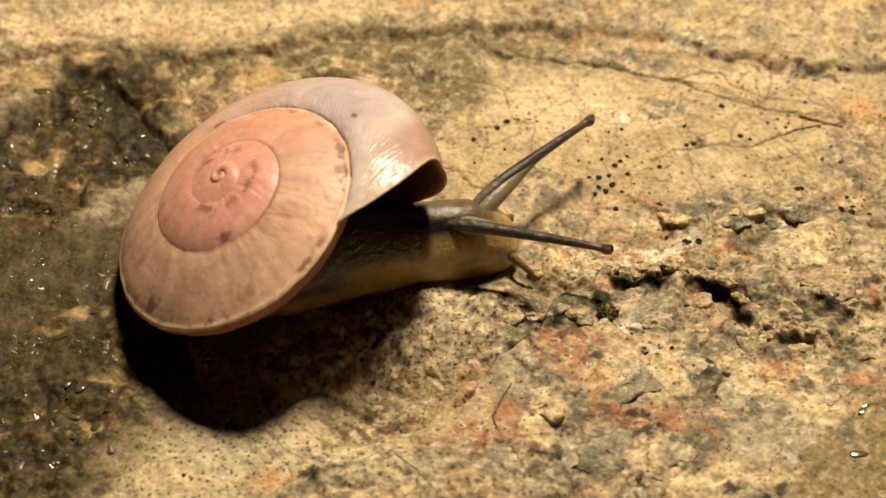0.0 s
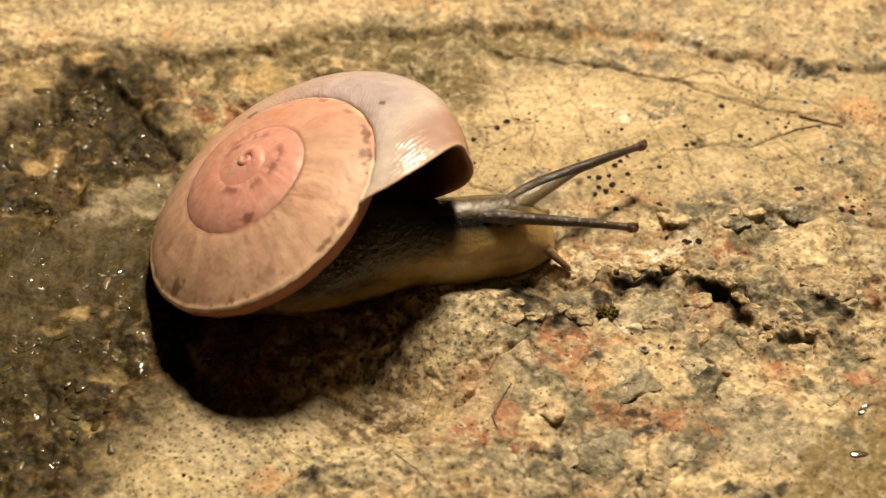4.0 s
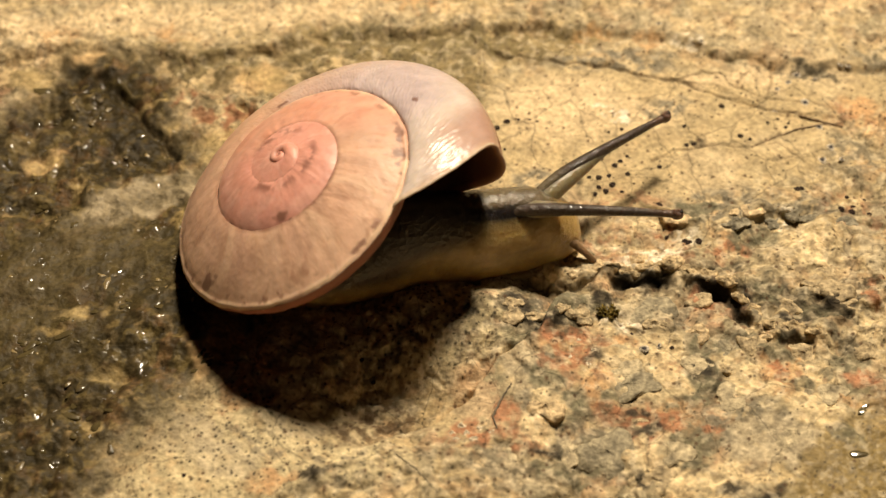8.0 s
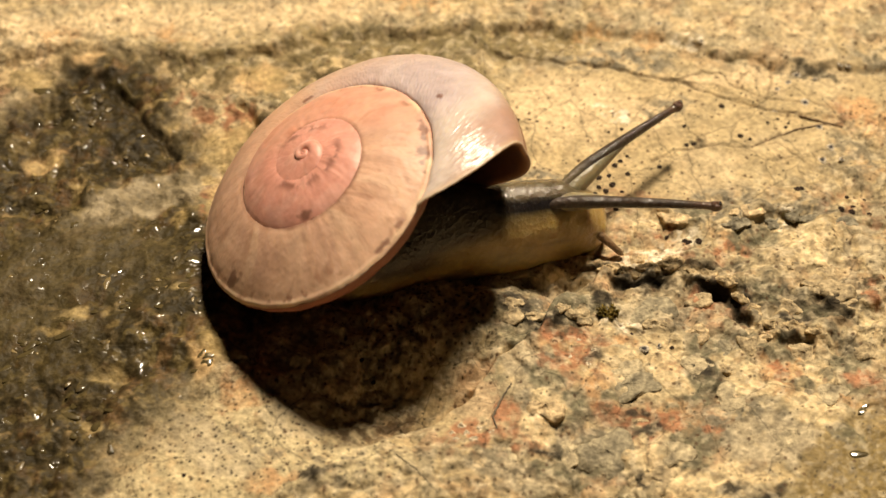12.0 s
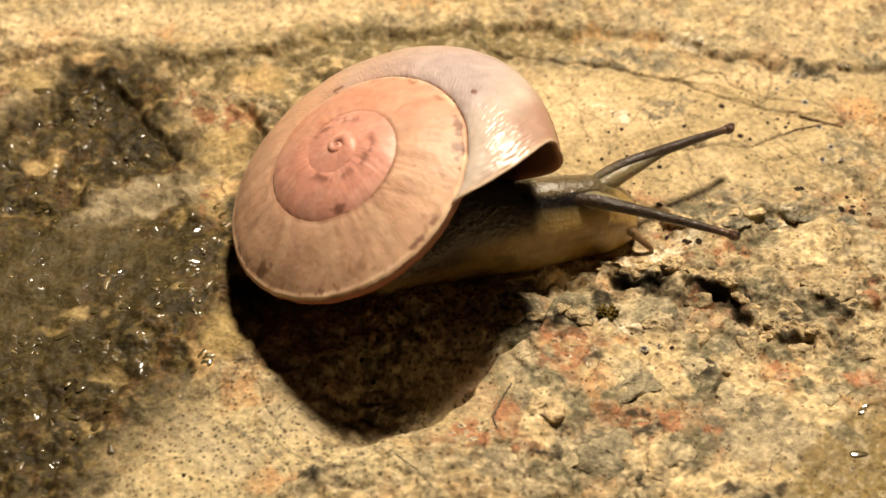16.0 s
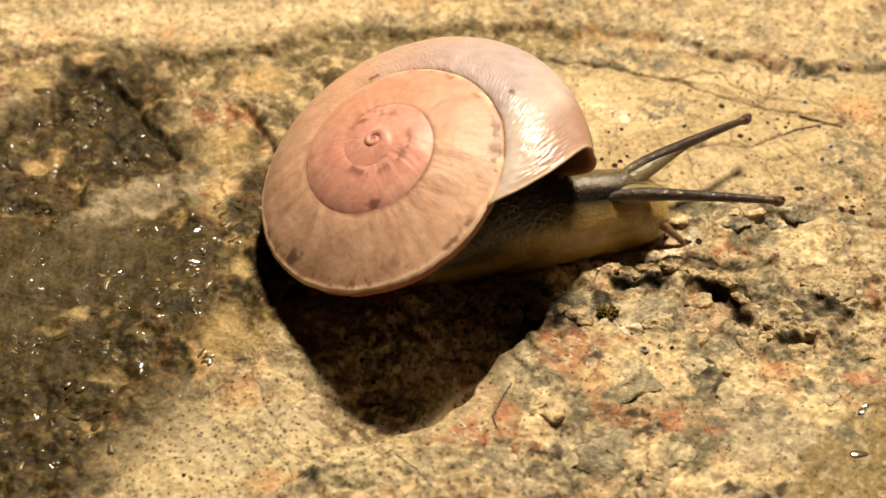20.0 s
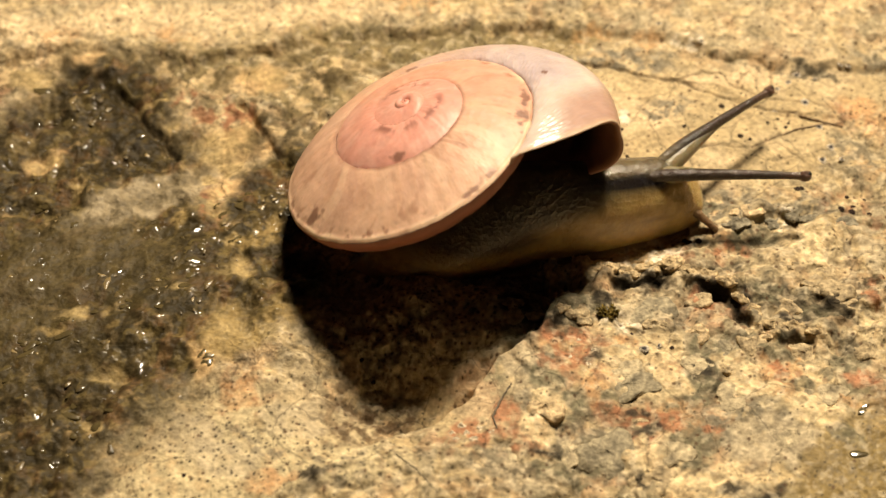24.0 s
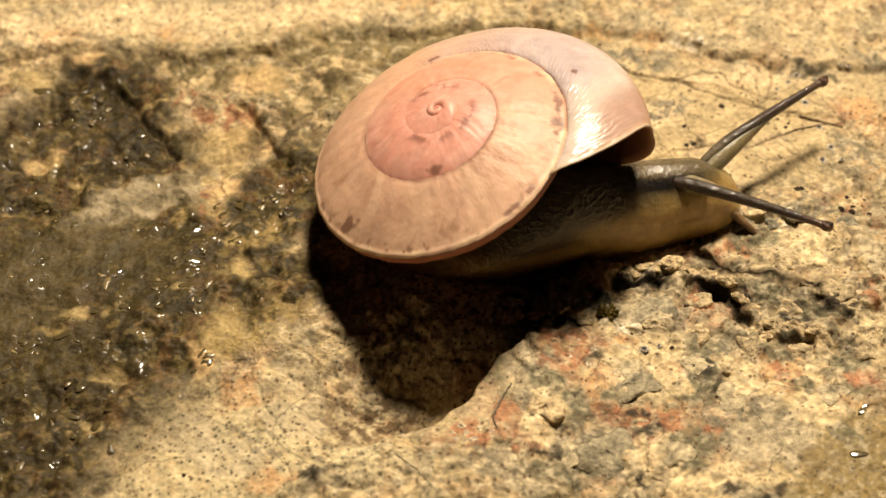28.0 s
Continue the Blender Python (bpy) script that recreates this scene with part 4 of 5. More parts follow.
def build_shell(parent):
    n, s = np.meshgrid(np.linspace(0, 1.02, 1700), np.linspace(0, 1, 50), indexing="ij")
    shell = part("shell", sheet("shell", upper_side(n, s), 1700, 50, False, shell_tint(slanted(n, s), s, n), step(0.45, 0.25, n)), SHELL, parent, "flattened coiled shell, beige and pink with a pale lilac last turn")
    n, s = np.meshgrid(np.linspace(0.98, 5.2, 1100), np.linspace(0, 1, 26), indexing="ij")
    part("spire", sheet("spire", upper_side(n, s), 1100, 26, False, shell_tint(n, s), 0 * n + 0.12), SHELL, shell, "salmon pink inner turns of the coil")
    n, s = np.meshgrid(np.linspace(0, 1.02, 160), np.linspace(0, 1, 26), indexing="ij")
    c = np.zeros(n.shape + (3,)) + (0.16, 0.07, 0.04)
    c = over(c, step(0.4, 0.12, s + 0.05 * grain(n * 40, s * 4, 2.0, 333)), (0.33, 0.11, 0.06), 0.9)
    c = over(c, step(0.0, 0.6, rough(n * 40, s * 4, 1.5, 331, 3)), (0.20, 0.085, 0.05), 0.6)
    c = over(c, step(0.2, 0.05, n), (0.20, 0.09, 0.05), 0.7)
    part("underside", sheet("underside", lower_side(n, s)[:, ::-1], 160, 26, False, c[:, ::-1]), SHELL, shell, "reddish brown underside of the shell")
    # mouth: a thickened rim and the dark inside
    rim = np.concatenate([upper_side(np.zeros(45), np.linspace(0, 1, 45)), lower_side(np.zeros(44), np.linspace(0.02, 1, 44))])
    mid = rim.mean(0)
    ahead = np.array([math.sin(0.05), -math.cos(0.05), 0])      # growth runs this way at the mouth
    ring = []
    for k, (out, go) in enumerate(((0.0, -0.25), (0.12, 0.0), (0.0, 0.16), (-0.25, 0.05), (-0.45, -0.6), (-0.7, -2.0), (-1.1, -4.5), (-3.2, -7.0))):
        d = rim - mid
        d = d / np.linalg.norm(d, axis=1, keepdims=True)
        ring.append(rim + d * out + ahead * go)
    ring = np.stack(ring, 0)
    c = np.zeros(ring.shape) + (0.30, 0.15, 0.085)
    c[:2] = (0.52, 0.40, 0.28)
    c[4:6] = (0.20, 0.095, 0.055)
    # depth of the mouth nearly black, its shade given as colour
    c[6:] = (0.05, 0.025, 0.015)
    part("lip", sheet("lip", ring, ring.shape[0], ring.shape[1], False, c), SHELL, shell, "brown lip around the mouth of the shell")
    return shell


def loft(name, sections, tint, sides=40, rows=60, power=2.4):
    """A soft body along x: sections (x, y, half width, bottom, top), in millimetres; tint(x, y, z) colours it."""
    a = np.array(sections, float)
    t = np.linspace(0, 1, rows)
    key = np.linspace(0, 1, len(a))
    q = np.stack([np.interp(t, key, a[:, k]) for k in range(5)], 1)
    for _ in range(3):
        q[1:-1] = (q[:-2] + 2 * q[1:-1] + q[2:]) / 4
    p = np.linspace(0, 2 * math.pi, sides, endpoint=False)
    cy, cz = np.cos(p), np.sin(p)
    cy, cz = np.sign(cy) * np.abs(cy) ** (2 / power), np.sign(cz) * np.abs(cz) ** (2 / power)
    x = np.repeat(q[:, :1], sides, 1)
    y = q[:, 1:2] + q[:, 2:3] * cy
    z = (q[:, 3:4] + q[:, 4:5]) / 2 + (q[:, 4:5] - q[:, 3:4]) / 2 * cz
    y = y * (1 - 0.22 * step(0.2, 1.0, cz)[None]) + q[:, 1:2] * 0.22 * step(0.2, 1.0, cz)[None]
    y = q[:, 1:2] + (y - q[:, 1:2]) * (1 + 0.12 * step(0.0, -0.9, cz)[None])
    v = np.stack([x, y, z], -1)
    v[..., 1] += 0.06 * grain(x * 1.0 + 7, z + 3, 1.5, 401)
    v[..., 2] += 0.05 * grain(x * 1.0 + 7, y + 3, 1.3, 403) * (cz > 0)
    c = tint(v[..., 0], v[..., 1], v[..., 2])
    return sheet(name, v, rows, sides, True, c)


def body_tint(x, y, z):
    c = np.zeros(x.shape + (3,)) + (0.48, 0.325, 0.11)
    c = over(c, step(0.0, 0.6, rough(x, z * 2, 2.6, 411, 3)), (0.33, 0.205, 0.06), 0.5)
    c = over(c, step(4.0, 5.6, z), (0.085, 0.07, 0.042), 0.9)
    # dark bands of the drawn-in tentacles show through the back
    for y0 in (-1.2, 1.3):
        c = over(c, step(0.52, 0.26, np.abs(y - y0 + 0.05 * grain(x, y, 1.5, 413))) * step(3.8, 4.6, z) * step(-0.3, -1.2, x), (0.012, 0.010, 0.013), 0.95)
    # rear back darkened: shade under the shell is put into the skin colour
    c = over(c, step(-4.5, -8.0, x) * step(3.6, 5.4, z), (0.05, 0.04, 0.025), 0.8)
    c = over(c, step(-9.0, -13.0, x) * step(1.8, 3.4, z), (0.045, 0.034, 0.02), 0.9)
    d = np.abs(z - (2.5 - 0.20 * np.maximum(x, 0) ** 2 - 0.05 * x))
    return over(c, np.exp(-(d / 0.12) ** 2) * step(-4.5, -1, x) * (np.abs(y) > 1), (0.13, 0.075, 0.03), 0.65)


def foot_tint(x, y, z):
    c = np.zeros(x.shape + (3,)) + (0.42, 0.31, 0.14)
    c = over(c, step(0.0, 0.6, rough(x, y, 1.2, 421, 3)), (0.24, 0.175, 0.08), 0.6)
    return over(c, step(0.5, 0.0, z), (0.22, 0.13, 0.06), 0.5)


def dark_tint(x, y, z, fade=0.0):
    c = np.zeros(x.shape + (3,)) + (0.042, 0.027, 0.018)
    c = over(c, step(0.1, 0.6, rough(x * 3, y * 3, 1.0, 431, 3)), (0.05, 0.038, 0.03), 0.6)
    c = over(c, step(2.4, -0.4, x), (0.28, 0.23, 0.13), fade)
    return over(c, step(9.6, 11.8, x), (0.13, 0.075, 0.05), 0.7)


def pale_tint(x, y, z):
    c = np.zeros(x.shape + (3,)) + (0.24, 0.20, 0.115)
    return over(c, step(2.0, 5.5, x), (0.12, 0.095, 0.06), 0.8)


def rod(name, rings, tint, sides=18):
    """A round limb along x: rings (x, radius, rise, and at will a shift to the side)."""
    a = np.array([tuple(r) + (0.0,) * (4 - len(r)) for r in rings], float)
    t = np.linspace(0, 1, 36)
    key = np.linspace(0, 1, len(a))
    q = np.stack([np.interp(t, key, a[:, k]) for k in range(4)], 1)
    for _ in range(3):
        q[1:-1] = (q[:-2] + 2 * q[1:-1] + q[2:]) / 4
    p = np.linspace(0, 2 * math.pi, sides, endpoint=False)
    x = np.repeat(q[:, :1], sides, 1)
    y, z = q[:, 3:4] + q[:, 1:2] * np.cos(p)[None], q[:, 2:3] + q[:, 1:2] * np.sin(p)[None]
    return sheet(name, np.stack([x, y, z], -1), 36, sides, True, tint(x, y, z))


def build_tentacle(parent, length, fade, inward, label):
    """inward: the side, along y, on which the translucent skin spreads to the brow."""
    w = inward
    shaft = part("upper_tentacle", rod("upper_tentacle", [(-3.6, 0.08, -1.9), (-2.0, 0.28, -1.15), (-0.4, 0.42, -0.42), (1.2, 0.49, -0.02), (3.0, 0.50, 0.06), (6.0, 0.43, 0.12), (length - 3, 0.34, 0.10), (length - 1.0, 0.28, 0.03), (length - 0.4, 0.36, 0)], lambda x, y, z: dark_tint(x, y, z, fade)), SMOOTH_SKIN, parent, label)
    part("sheath", rod("sheath", [(-3.6, 0.3, -2.2, 0.6 * w), (-1.8, 0.72, -1.5, 0.55 * w), (0.0, 0.8, -0.85, 0.5 * w), (1.6, 0.72, -0.44, 0.42 * w), (3.2, 0.56, -0.24, 0.30 * w), (4.8, 0.40, -0.06, 0.16 * w), (6.4, 0.26, 0.04, 0.04 * w)], pale_tint), VEIL, shaft, "pale translucent skin at the base of the tentacle")
    bulb = part("eye_bulb", lump("eye_bulb", 0.5, 0.45, 0.45, (0.11, 0.06, 0.042), 5, 0.05, 12, 16), SMOOTH_SKIN, shaft, "round brown tip of the tentacle")
    bulb.location = (length * MM - 0.0002, 0, 0)
    eye = part("eye", lump("eye", 0.2, 0.2, 0.2, (0.012, 0.01, 0.01), 6, 0.02, 8, 12), SMOOTH_SKIN, bulb, "black eye spot")
    eye.location = (0.00026, 0, 0.00028)
    return shaft


snail = tagged(new("snail"), "land snail crawling with both long tentacles stretched out over the rock", "snail")
shell = build_shell(snail)
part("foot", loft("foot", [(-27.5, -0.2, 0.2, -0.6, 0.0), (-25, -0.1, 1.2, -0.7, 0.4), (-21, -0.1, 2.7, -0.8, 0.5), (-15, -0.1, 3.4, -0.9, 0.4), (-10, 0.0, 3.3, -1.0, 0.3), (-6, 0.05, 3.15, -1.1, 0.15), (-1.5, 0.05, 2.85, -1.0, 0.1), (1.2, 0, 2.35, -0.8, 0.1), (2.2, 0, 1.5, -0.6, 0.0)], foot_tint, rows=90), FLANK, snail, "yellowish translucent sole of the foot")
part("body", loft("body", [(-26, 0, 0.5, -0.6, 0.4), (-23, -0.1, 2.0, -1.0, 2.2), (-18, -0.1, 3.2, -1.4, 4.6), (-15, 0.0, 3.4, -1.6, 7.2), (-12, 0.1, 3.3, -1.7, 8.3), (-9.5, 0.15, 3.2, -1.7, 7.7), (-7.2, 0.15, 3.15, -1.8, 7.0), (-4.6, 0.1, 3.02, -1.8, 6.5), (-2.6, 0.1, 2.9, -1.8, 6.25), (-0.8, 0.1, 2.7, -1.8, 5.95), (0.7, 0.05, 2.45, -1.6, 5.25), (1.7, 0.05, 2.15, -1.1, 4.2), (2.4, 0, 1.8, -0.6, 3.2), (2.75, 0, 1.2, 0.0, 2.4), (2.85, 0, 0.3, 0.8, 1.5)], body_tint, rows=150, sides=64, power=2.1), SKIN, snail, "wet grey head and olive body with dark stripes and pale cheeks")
for sign in (-1, 1):
    feeler = part("lower_tentacle", rod("lower_tentacle", [(-1.2, 0.5, 0), (0, 0.46, 0), (1.0, 0.36, 0.03), (2.3, 0.27, -0.05), (3.0, 0.25, -0.12), (3.3, 0.05, -0.14)], lambda x, y, z: np.zeros(x.shape + (3,)) + (0.20, 0.125, 0.065)), SMOOTH_SKIN, snail, "short brown feeler beside the mouth")
    feeler.matrix_basis = pose(1.4 * MM, sign * 1.5 * MM, 1.85 * MM, 0, 32, sign * 38)
tentacle_far = build_tentacle(snail, 12.2, 0.35, -1, "dark stretched tentacle with a pale base")
tentacle_near = build_tentacle(snail, 12.6, 0.0, 1, "dark stretched tentacle with a pale base")


# ---- growths and loose pieces on the rock ----
def spots(places, tint, label):
    shapes = [lump("lichen_fruit", 1, 0.95, 0.55, tint, 500 + k, 0.12, 7, 12) for k in range(4)]
    for k, (x, y, r) in enumerate(places):
        ob = new("lichen_fruit", shapes[k % 4])
        if not shapes[k % 4].materials:
            shapes[k % 4].materials.append(LICHEN)
        ob.parent = rock
        ob.matrix_basis = pose(x * MM, y * MM, (ground_at(x, y) + 0.02 * r) * MM, 0, 0, 77 * k) @ Matrix.Diagonal((r * 0.82, r * 0.82, r * 0.5, 1))
        if k == 0:
            tagged(ob, label)


spots([(2.51, 11.78, 0.31), (4.48, 13.11, 0.31), (5.29, 13.75, 0.36), (6.28, 13.94, 0.18), (7.17, 14.01, 0.18), (7.78, 13.88, 0.18), (5.05, 10.77, 0.18), (2.58, 9.08, 0.18), (14.75, 12.86, 0.22), (13.66, 12.54, 0.18), (12.98, 9.70, 0.22), (14.00, 8.90, 0.31), (14.48, 9.33, 0.27), (15.06, 9.89, 0.22), (11.88, 7.78, 0.22), (12.66, 7.72, 0.36), (13.49, 7.91, 0.27), (13.72, 6.93, 0.36), (13.19, 6.38, 0.31)], (0.055, 0.036, 0.025), "black fruit dots of lichen in the pale stone")
spots([(12.61, 6.74, 0.27), (12.31, 6.07, 0.27), (14.46, 6.19, 0.22), (15.01, 7.97, 0.27), (15.46, 6.93, 0.13), (17.62, 8.65, 0.27), (19.99, 11.02, 0.27), (20.60, 11.15, 0.27), (19.94, 13.05, 0.22), (24.48, 12.03, 0.31), (25.24, 11.59, 0.22), (23.21, 15.43, 0.31), (27.74, 13.94, 0.18), (26.86, 13.56, 0.18), (28.54, 6.07, 0.36), (28.93, 6.25, 0.27), (28.30, 12.98, 0.22), (28.58, 13.50, 0.18)], (0.055, 0.036, 0.025), "black fruit dots of lichen in the pale stone")
spots([(17.26, 4.20, 0.40), (13.87, 4.32, 0.31), (19.22, 1.11, 0.31), (19.50, 0.64, 0.40), (20.23, 0.76, 0.36), (17.88, 1.82, 0.27), (32.76, 3.90, 0.36), (31.82, 3.96, 0.36), (32.92, 4.50, 0.27), (34.21, 3.90, 0.27), (33.94, 5.40, 0.22), (32.60, 5.71, 0.22), (7.70, -16.14, 0.36), (14.46, -8.42, 0.18), (17.50, -9.51, 0.22), (-18.90, -21.61, 0.22), (-6.18, -10.86, 0.27), (-5.29, -12.20, 0.27)], (0.05, 0.03, 0.022), "dark brown fruit dots of lichen in the pale stone")


def bowls(places):
    """Pale rings round a blue-black pit."""
    for k, (x, y, r) in enumerate(places):
        t, p = np.meshgrid(np.linspace(0, 1, 9), np.linspace(0, 2 * math.pi, 18, endpoint=False), indexing="ij")
        rr = r * (1 + 0.12 * np.sin(2 * p + k) + 0.08 * np.sin(3 * p + 2 * k))
        v = np.stack([rr * t * np.cos(p), rr * t * np.sin(p), 0.16 * r * np.sin(t * math.pi) ** 2 * (t > 0.5) - 0.1 * r * (t > 0.93) + 0.1 * r], -1)
        c = over(np.zeros(v.shape) + (0.07, 0.065, 0.07), step(0.42, 0.6, t), (0.60, 0.52, 0.40))
        ob = part("lichen_cup", sheet("lichen_cup", v, 9, 18, True, c), LICHEN, rock, "whitish lichen cup with a blue-black middle" if k == 0 else "")
        ob.matrix_basis = pose(x * MM, y * MM, ground_at(x, y) * MM, 0, 0, 40 * k)


bowls([(29.87, 19.37, 0.40), (29.04, 18.24, 0.27), (28.01, 17.39, 0.27), (31.33, 18.71, 0.22), (30.18, 15.82, 0.40), (31.80, 10.83, 0.36), (30.98, 9.70, 0.45), (33.66, 20.37, 0.27), (34.26, 20.17, 0.27), (22.00, 22.74, 0.22), (18.57, 24.93, 0.27), (31.12, 13.18, 0.31), (15.32, -10.05, 0.36), (14.36, -11.94, 0.36), (27.53, 14.78, 0.22), (32.56, 9.39, 0.27), (16.43, -9.51, 0.27)])


def stones(places, tint, high, label, seed):
    for k, (x, y, w, d, turn) in enumerate(places):
        h = 1.1 * high * min(w, d)
        ob = part("clast", lump("clast", w, d, h, tint, seed + k, 0.3, 22, 44, 0.5), STONE, rock, label if k == 0 else "")
        ob.matrix_basis = pose(x * MM, y * MM, (ground_at(x, y) - 0.6 * h) * MM, 0, 0, turn)


stones([(16.07, -6.10, 2.05, 1.40, 12), (12.08, -19.46, 2.14, 2.21, 0), (21.81, -9.62, 1.61, 1.40, 0), (13.86, -13.26, 2.68, 1.40, 0)], (0.30, 0.255, 0.165), 0.22, "grey rounded pebble set in the rock", 700)
stones([(24.22, 3.48, 1.52, 0.58, 12), (18.55, 3.12, 1.52, 0.58, -6), (24.73, -8.31, 0.98, 0.47, -14), (18.01, -1.68, 0.98, 0.70, 0), (15.41, -0.52, 0.80, 0.58, 0), (12.24, -1.68, 0.71, 0.52, 0), (10.07, -0.52, 0.71, 0.70, 0), (7.61, -16.14, 1.34, 1.16, 0), (19.54, -8.15, 1.16, 0.93, 0)], (0.56, 0.42, 0.24), 0.4, "cream crumb of limestone set in the rock", 740)
stones([(23.59, -8.97, 1.34, 1.16, 0), (27.58, -10.05, 1.52, 1.28, 0), (20.00, -4.81, 1.07, 0.70, 0), (26.94, -5.65, 1.25, 0.93, 0), (30.56, -4.53, 1.34, 1.16, 0), (15.48, -21.71, 1.79, 1.40, 0), (10.28, -6.77, 1.16, 0.81, 0), (5.05, -6.77, 1.34, 0.81, 0), (29.93, -2.25, 0.80, 0.81, 0), (32.59, -9.51, 1.52, 1.28, 0)], (0.40, 0.31, 0.18), 0.34, "tan lump of limestone set in the rock", 780)


stones([(13.00, -2.65, 0.89, 0.47, 5), (14.52, -2.25, 1.07, 0.52, 0), (16.22, -2.02, 0.98, 0.52, -8), (17.82, -1.91, 0.89, 0.47, 0), (19.21, -2.25, 0.80, 0.47, -10), (20.68, -2.71, 0.98, 0.52, -12), (22.21, -3.51, 0.89, 0.52, -25), (23.16, -4.75, 0.71, 0.52, -40), (24.09, -6.21, 0.71, 0.52, -40), (25.35, -7.65, 0.98, 0.47, -10), (27.14, -7.98, 0.89, 0.47, 0), (28.66, -8.42, 0.89, 0.47, 0)], (0.43, 0.325, 0.18), 0.6, "tan knob of limestone on the broken ledge", 820)
stones([(8.97, -6.88, 0.80, 0.47, 10), (10.68, -7.65, 0.80, 0.47, -20), (6.80, -6.65, 0.98, 0.52, 0), (5.07, -5.65, 0.98, 0.58, 0), (28.85, -4.08, 0.98, 0.58, -15), (30.90, -5.43, 0.98, 0.52, 0), (27.30, -1.91, 0.89, 0.47, 0), (16.33, -7.43, 0.98, 0.47, 0), (21.45, -11.40, 0.80, 0.52, 30), (14.53, -16.50, 0.80, 0.41, 0), (10.01, -2.14, 0.89, 0.41, 0), (7.35, -2.02, 0.80, 0.41, 0)], (0.40, 0.31, 0.18), 0.55, "tan knob of limestone on the broken ledge", 850)


stones([(13.50, -11.94, 2.05, 1.16, 8), (19.33, -11.13, 1.34, 1.05, 0), (21.85, -14.32, 1.61, 1.16, -10), (16.86, -19.46, 1.52, 1.28, 0), (25.96, -17.68, 1.96, 1.40, 12), (9.39, -19.46, 1.34, 1.16, 0), (28.68, -13.79, 1.61, 1.16, 0), (4.81, -19.96, 1.34, 1.05, 0)], (0.42, 0.345, 0.215), 0.16, "pale rounded pebble sunk in the rock", 960)
stones([(1.42, -17.27, 0.36, 0.29, 0), (1.75, -18.24, 0.31, 0.29, 0), (0.67, -17.94, 0.27, 0.23, 0), (2.76, -17.73, 0.27, 0.29, 0), (2.25, -18.96, 0.31, 0.29, 0), (3.59, -18.19, 0.22, 0.23, 0), (1.00, -18.96, 0.27, 0.23, 0), (9.68, -11.13, 0.22, 0.23, 0), (10.26, -9.62, 0.22, 0.23, 0), (10.94, -11.78, 0.22, 0.23, 0), (11.43, -10.49, 0.22, 0.23, 0)], (0.62, 0.52, 0.37), 0.6, "tiny whitish crumb of stone on rust lichen", 900)
stones([(26.51, 2.88, 0.89, 0.58, 10), (27.91, 3.36, 0.71, 0.70, 0), (29.58, 2.88, 1.34, 0.52, 0), (32.03, 2.65, 1.25, 0.58, 0), (23.23, 2.41, 1.16, 0.70, 0)], (0.20, 0.175, 0.12), 0.35, "grey wet chip of stone set in the rock", 930)


def fibre(points, radius, tint, label):
    """A dry rootlet lying on the rock."""
    a = np.array(points, float)
    t = np.linspace(0, 1, 40)
    key = np.linspace(0, 1, len(a))
    x, y = np.interp(t, key, a[:, 0]), np.interp(t, key, a[:, 1])
    x, y = x + 0.08 * grain(t * 9, t * 0 + 3, 1, 601), y + 0.08 * grain(t * 9, t * 0 + 5, 1, 603)
    z = rock_height(x, y)[0] + radius * 0.8
    z = np.convolve(np.pad(z, 3, mode="edge"), np.ones(7) / 7, "valid")
    p = np.linspace(0, 2 * math.pi, 8, endpoint=False)
    way = np.gradient(np.stack([x, y], -1), axis=0)
    way /= np.linalg.norm(way, axis=1, keepdims=True)
    r = radius * (1 - 0.5 * np.abs(2 * t - 1))[:, None]
    v = np.stack([x[:, None] - way[:, 1:2] * r * np.cos(p), y[:, None] + way[:, :1] * r * np.cos(p), z[:, None] + r * np.sin(p)], -1)
    me = sheet("root_fibre", v, 40, 8, True, np.zeros(v.shape) + tint)
    tagged(part("root_fibre", me, STONE), label, "root fibre", "root fibres on the rock")


fibre([(25.30, 10.71), (27.01, 11.71), (29.21, 12.73), (31.14, 13.37), (33.05, 13.75)], 0.08, (0.24, 0.17, 0.10), "thin brown root fibre lying on pale rock")
fibre([(28.71, 14.78), (30.30, 14.27), (31.88, 13.75), (33.11, 13.37)], 0.08, (0.24, 0.17, 0.10), "thin brown root fibre lying on pale rock")
fibre([(4.01, -17.94), (3.69, -16.66), (4.39, -15.10), (5.13, -13.79)], 0.09, (0.16, 0.13, 0.09), "thin grey root fibre lying on mottled rock")
fibre([(-3.89, -20.22), (-2.64, -21.46), (-1.39, -22.70), (-0.37, -24.17)], 0.06, (0.22, 0.18, 0.12), "thin grey root fibre lying on mottled rock")


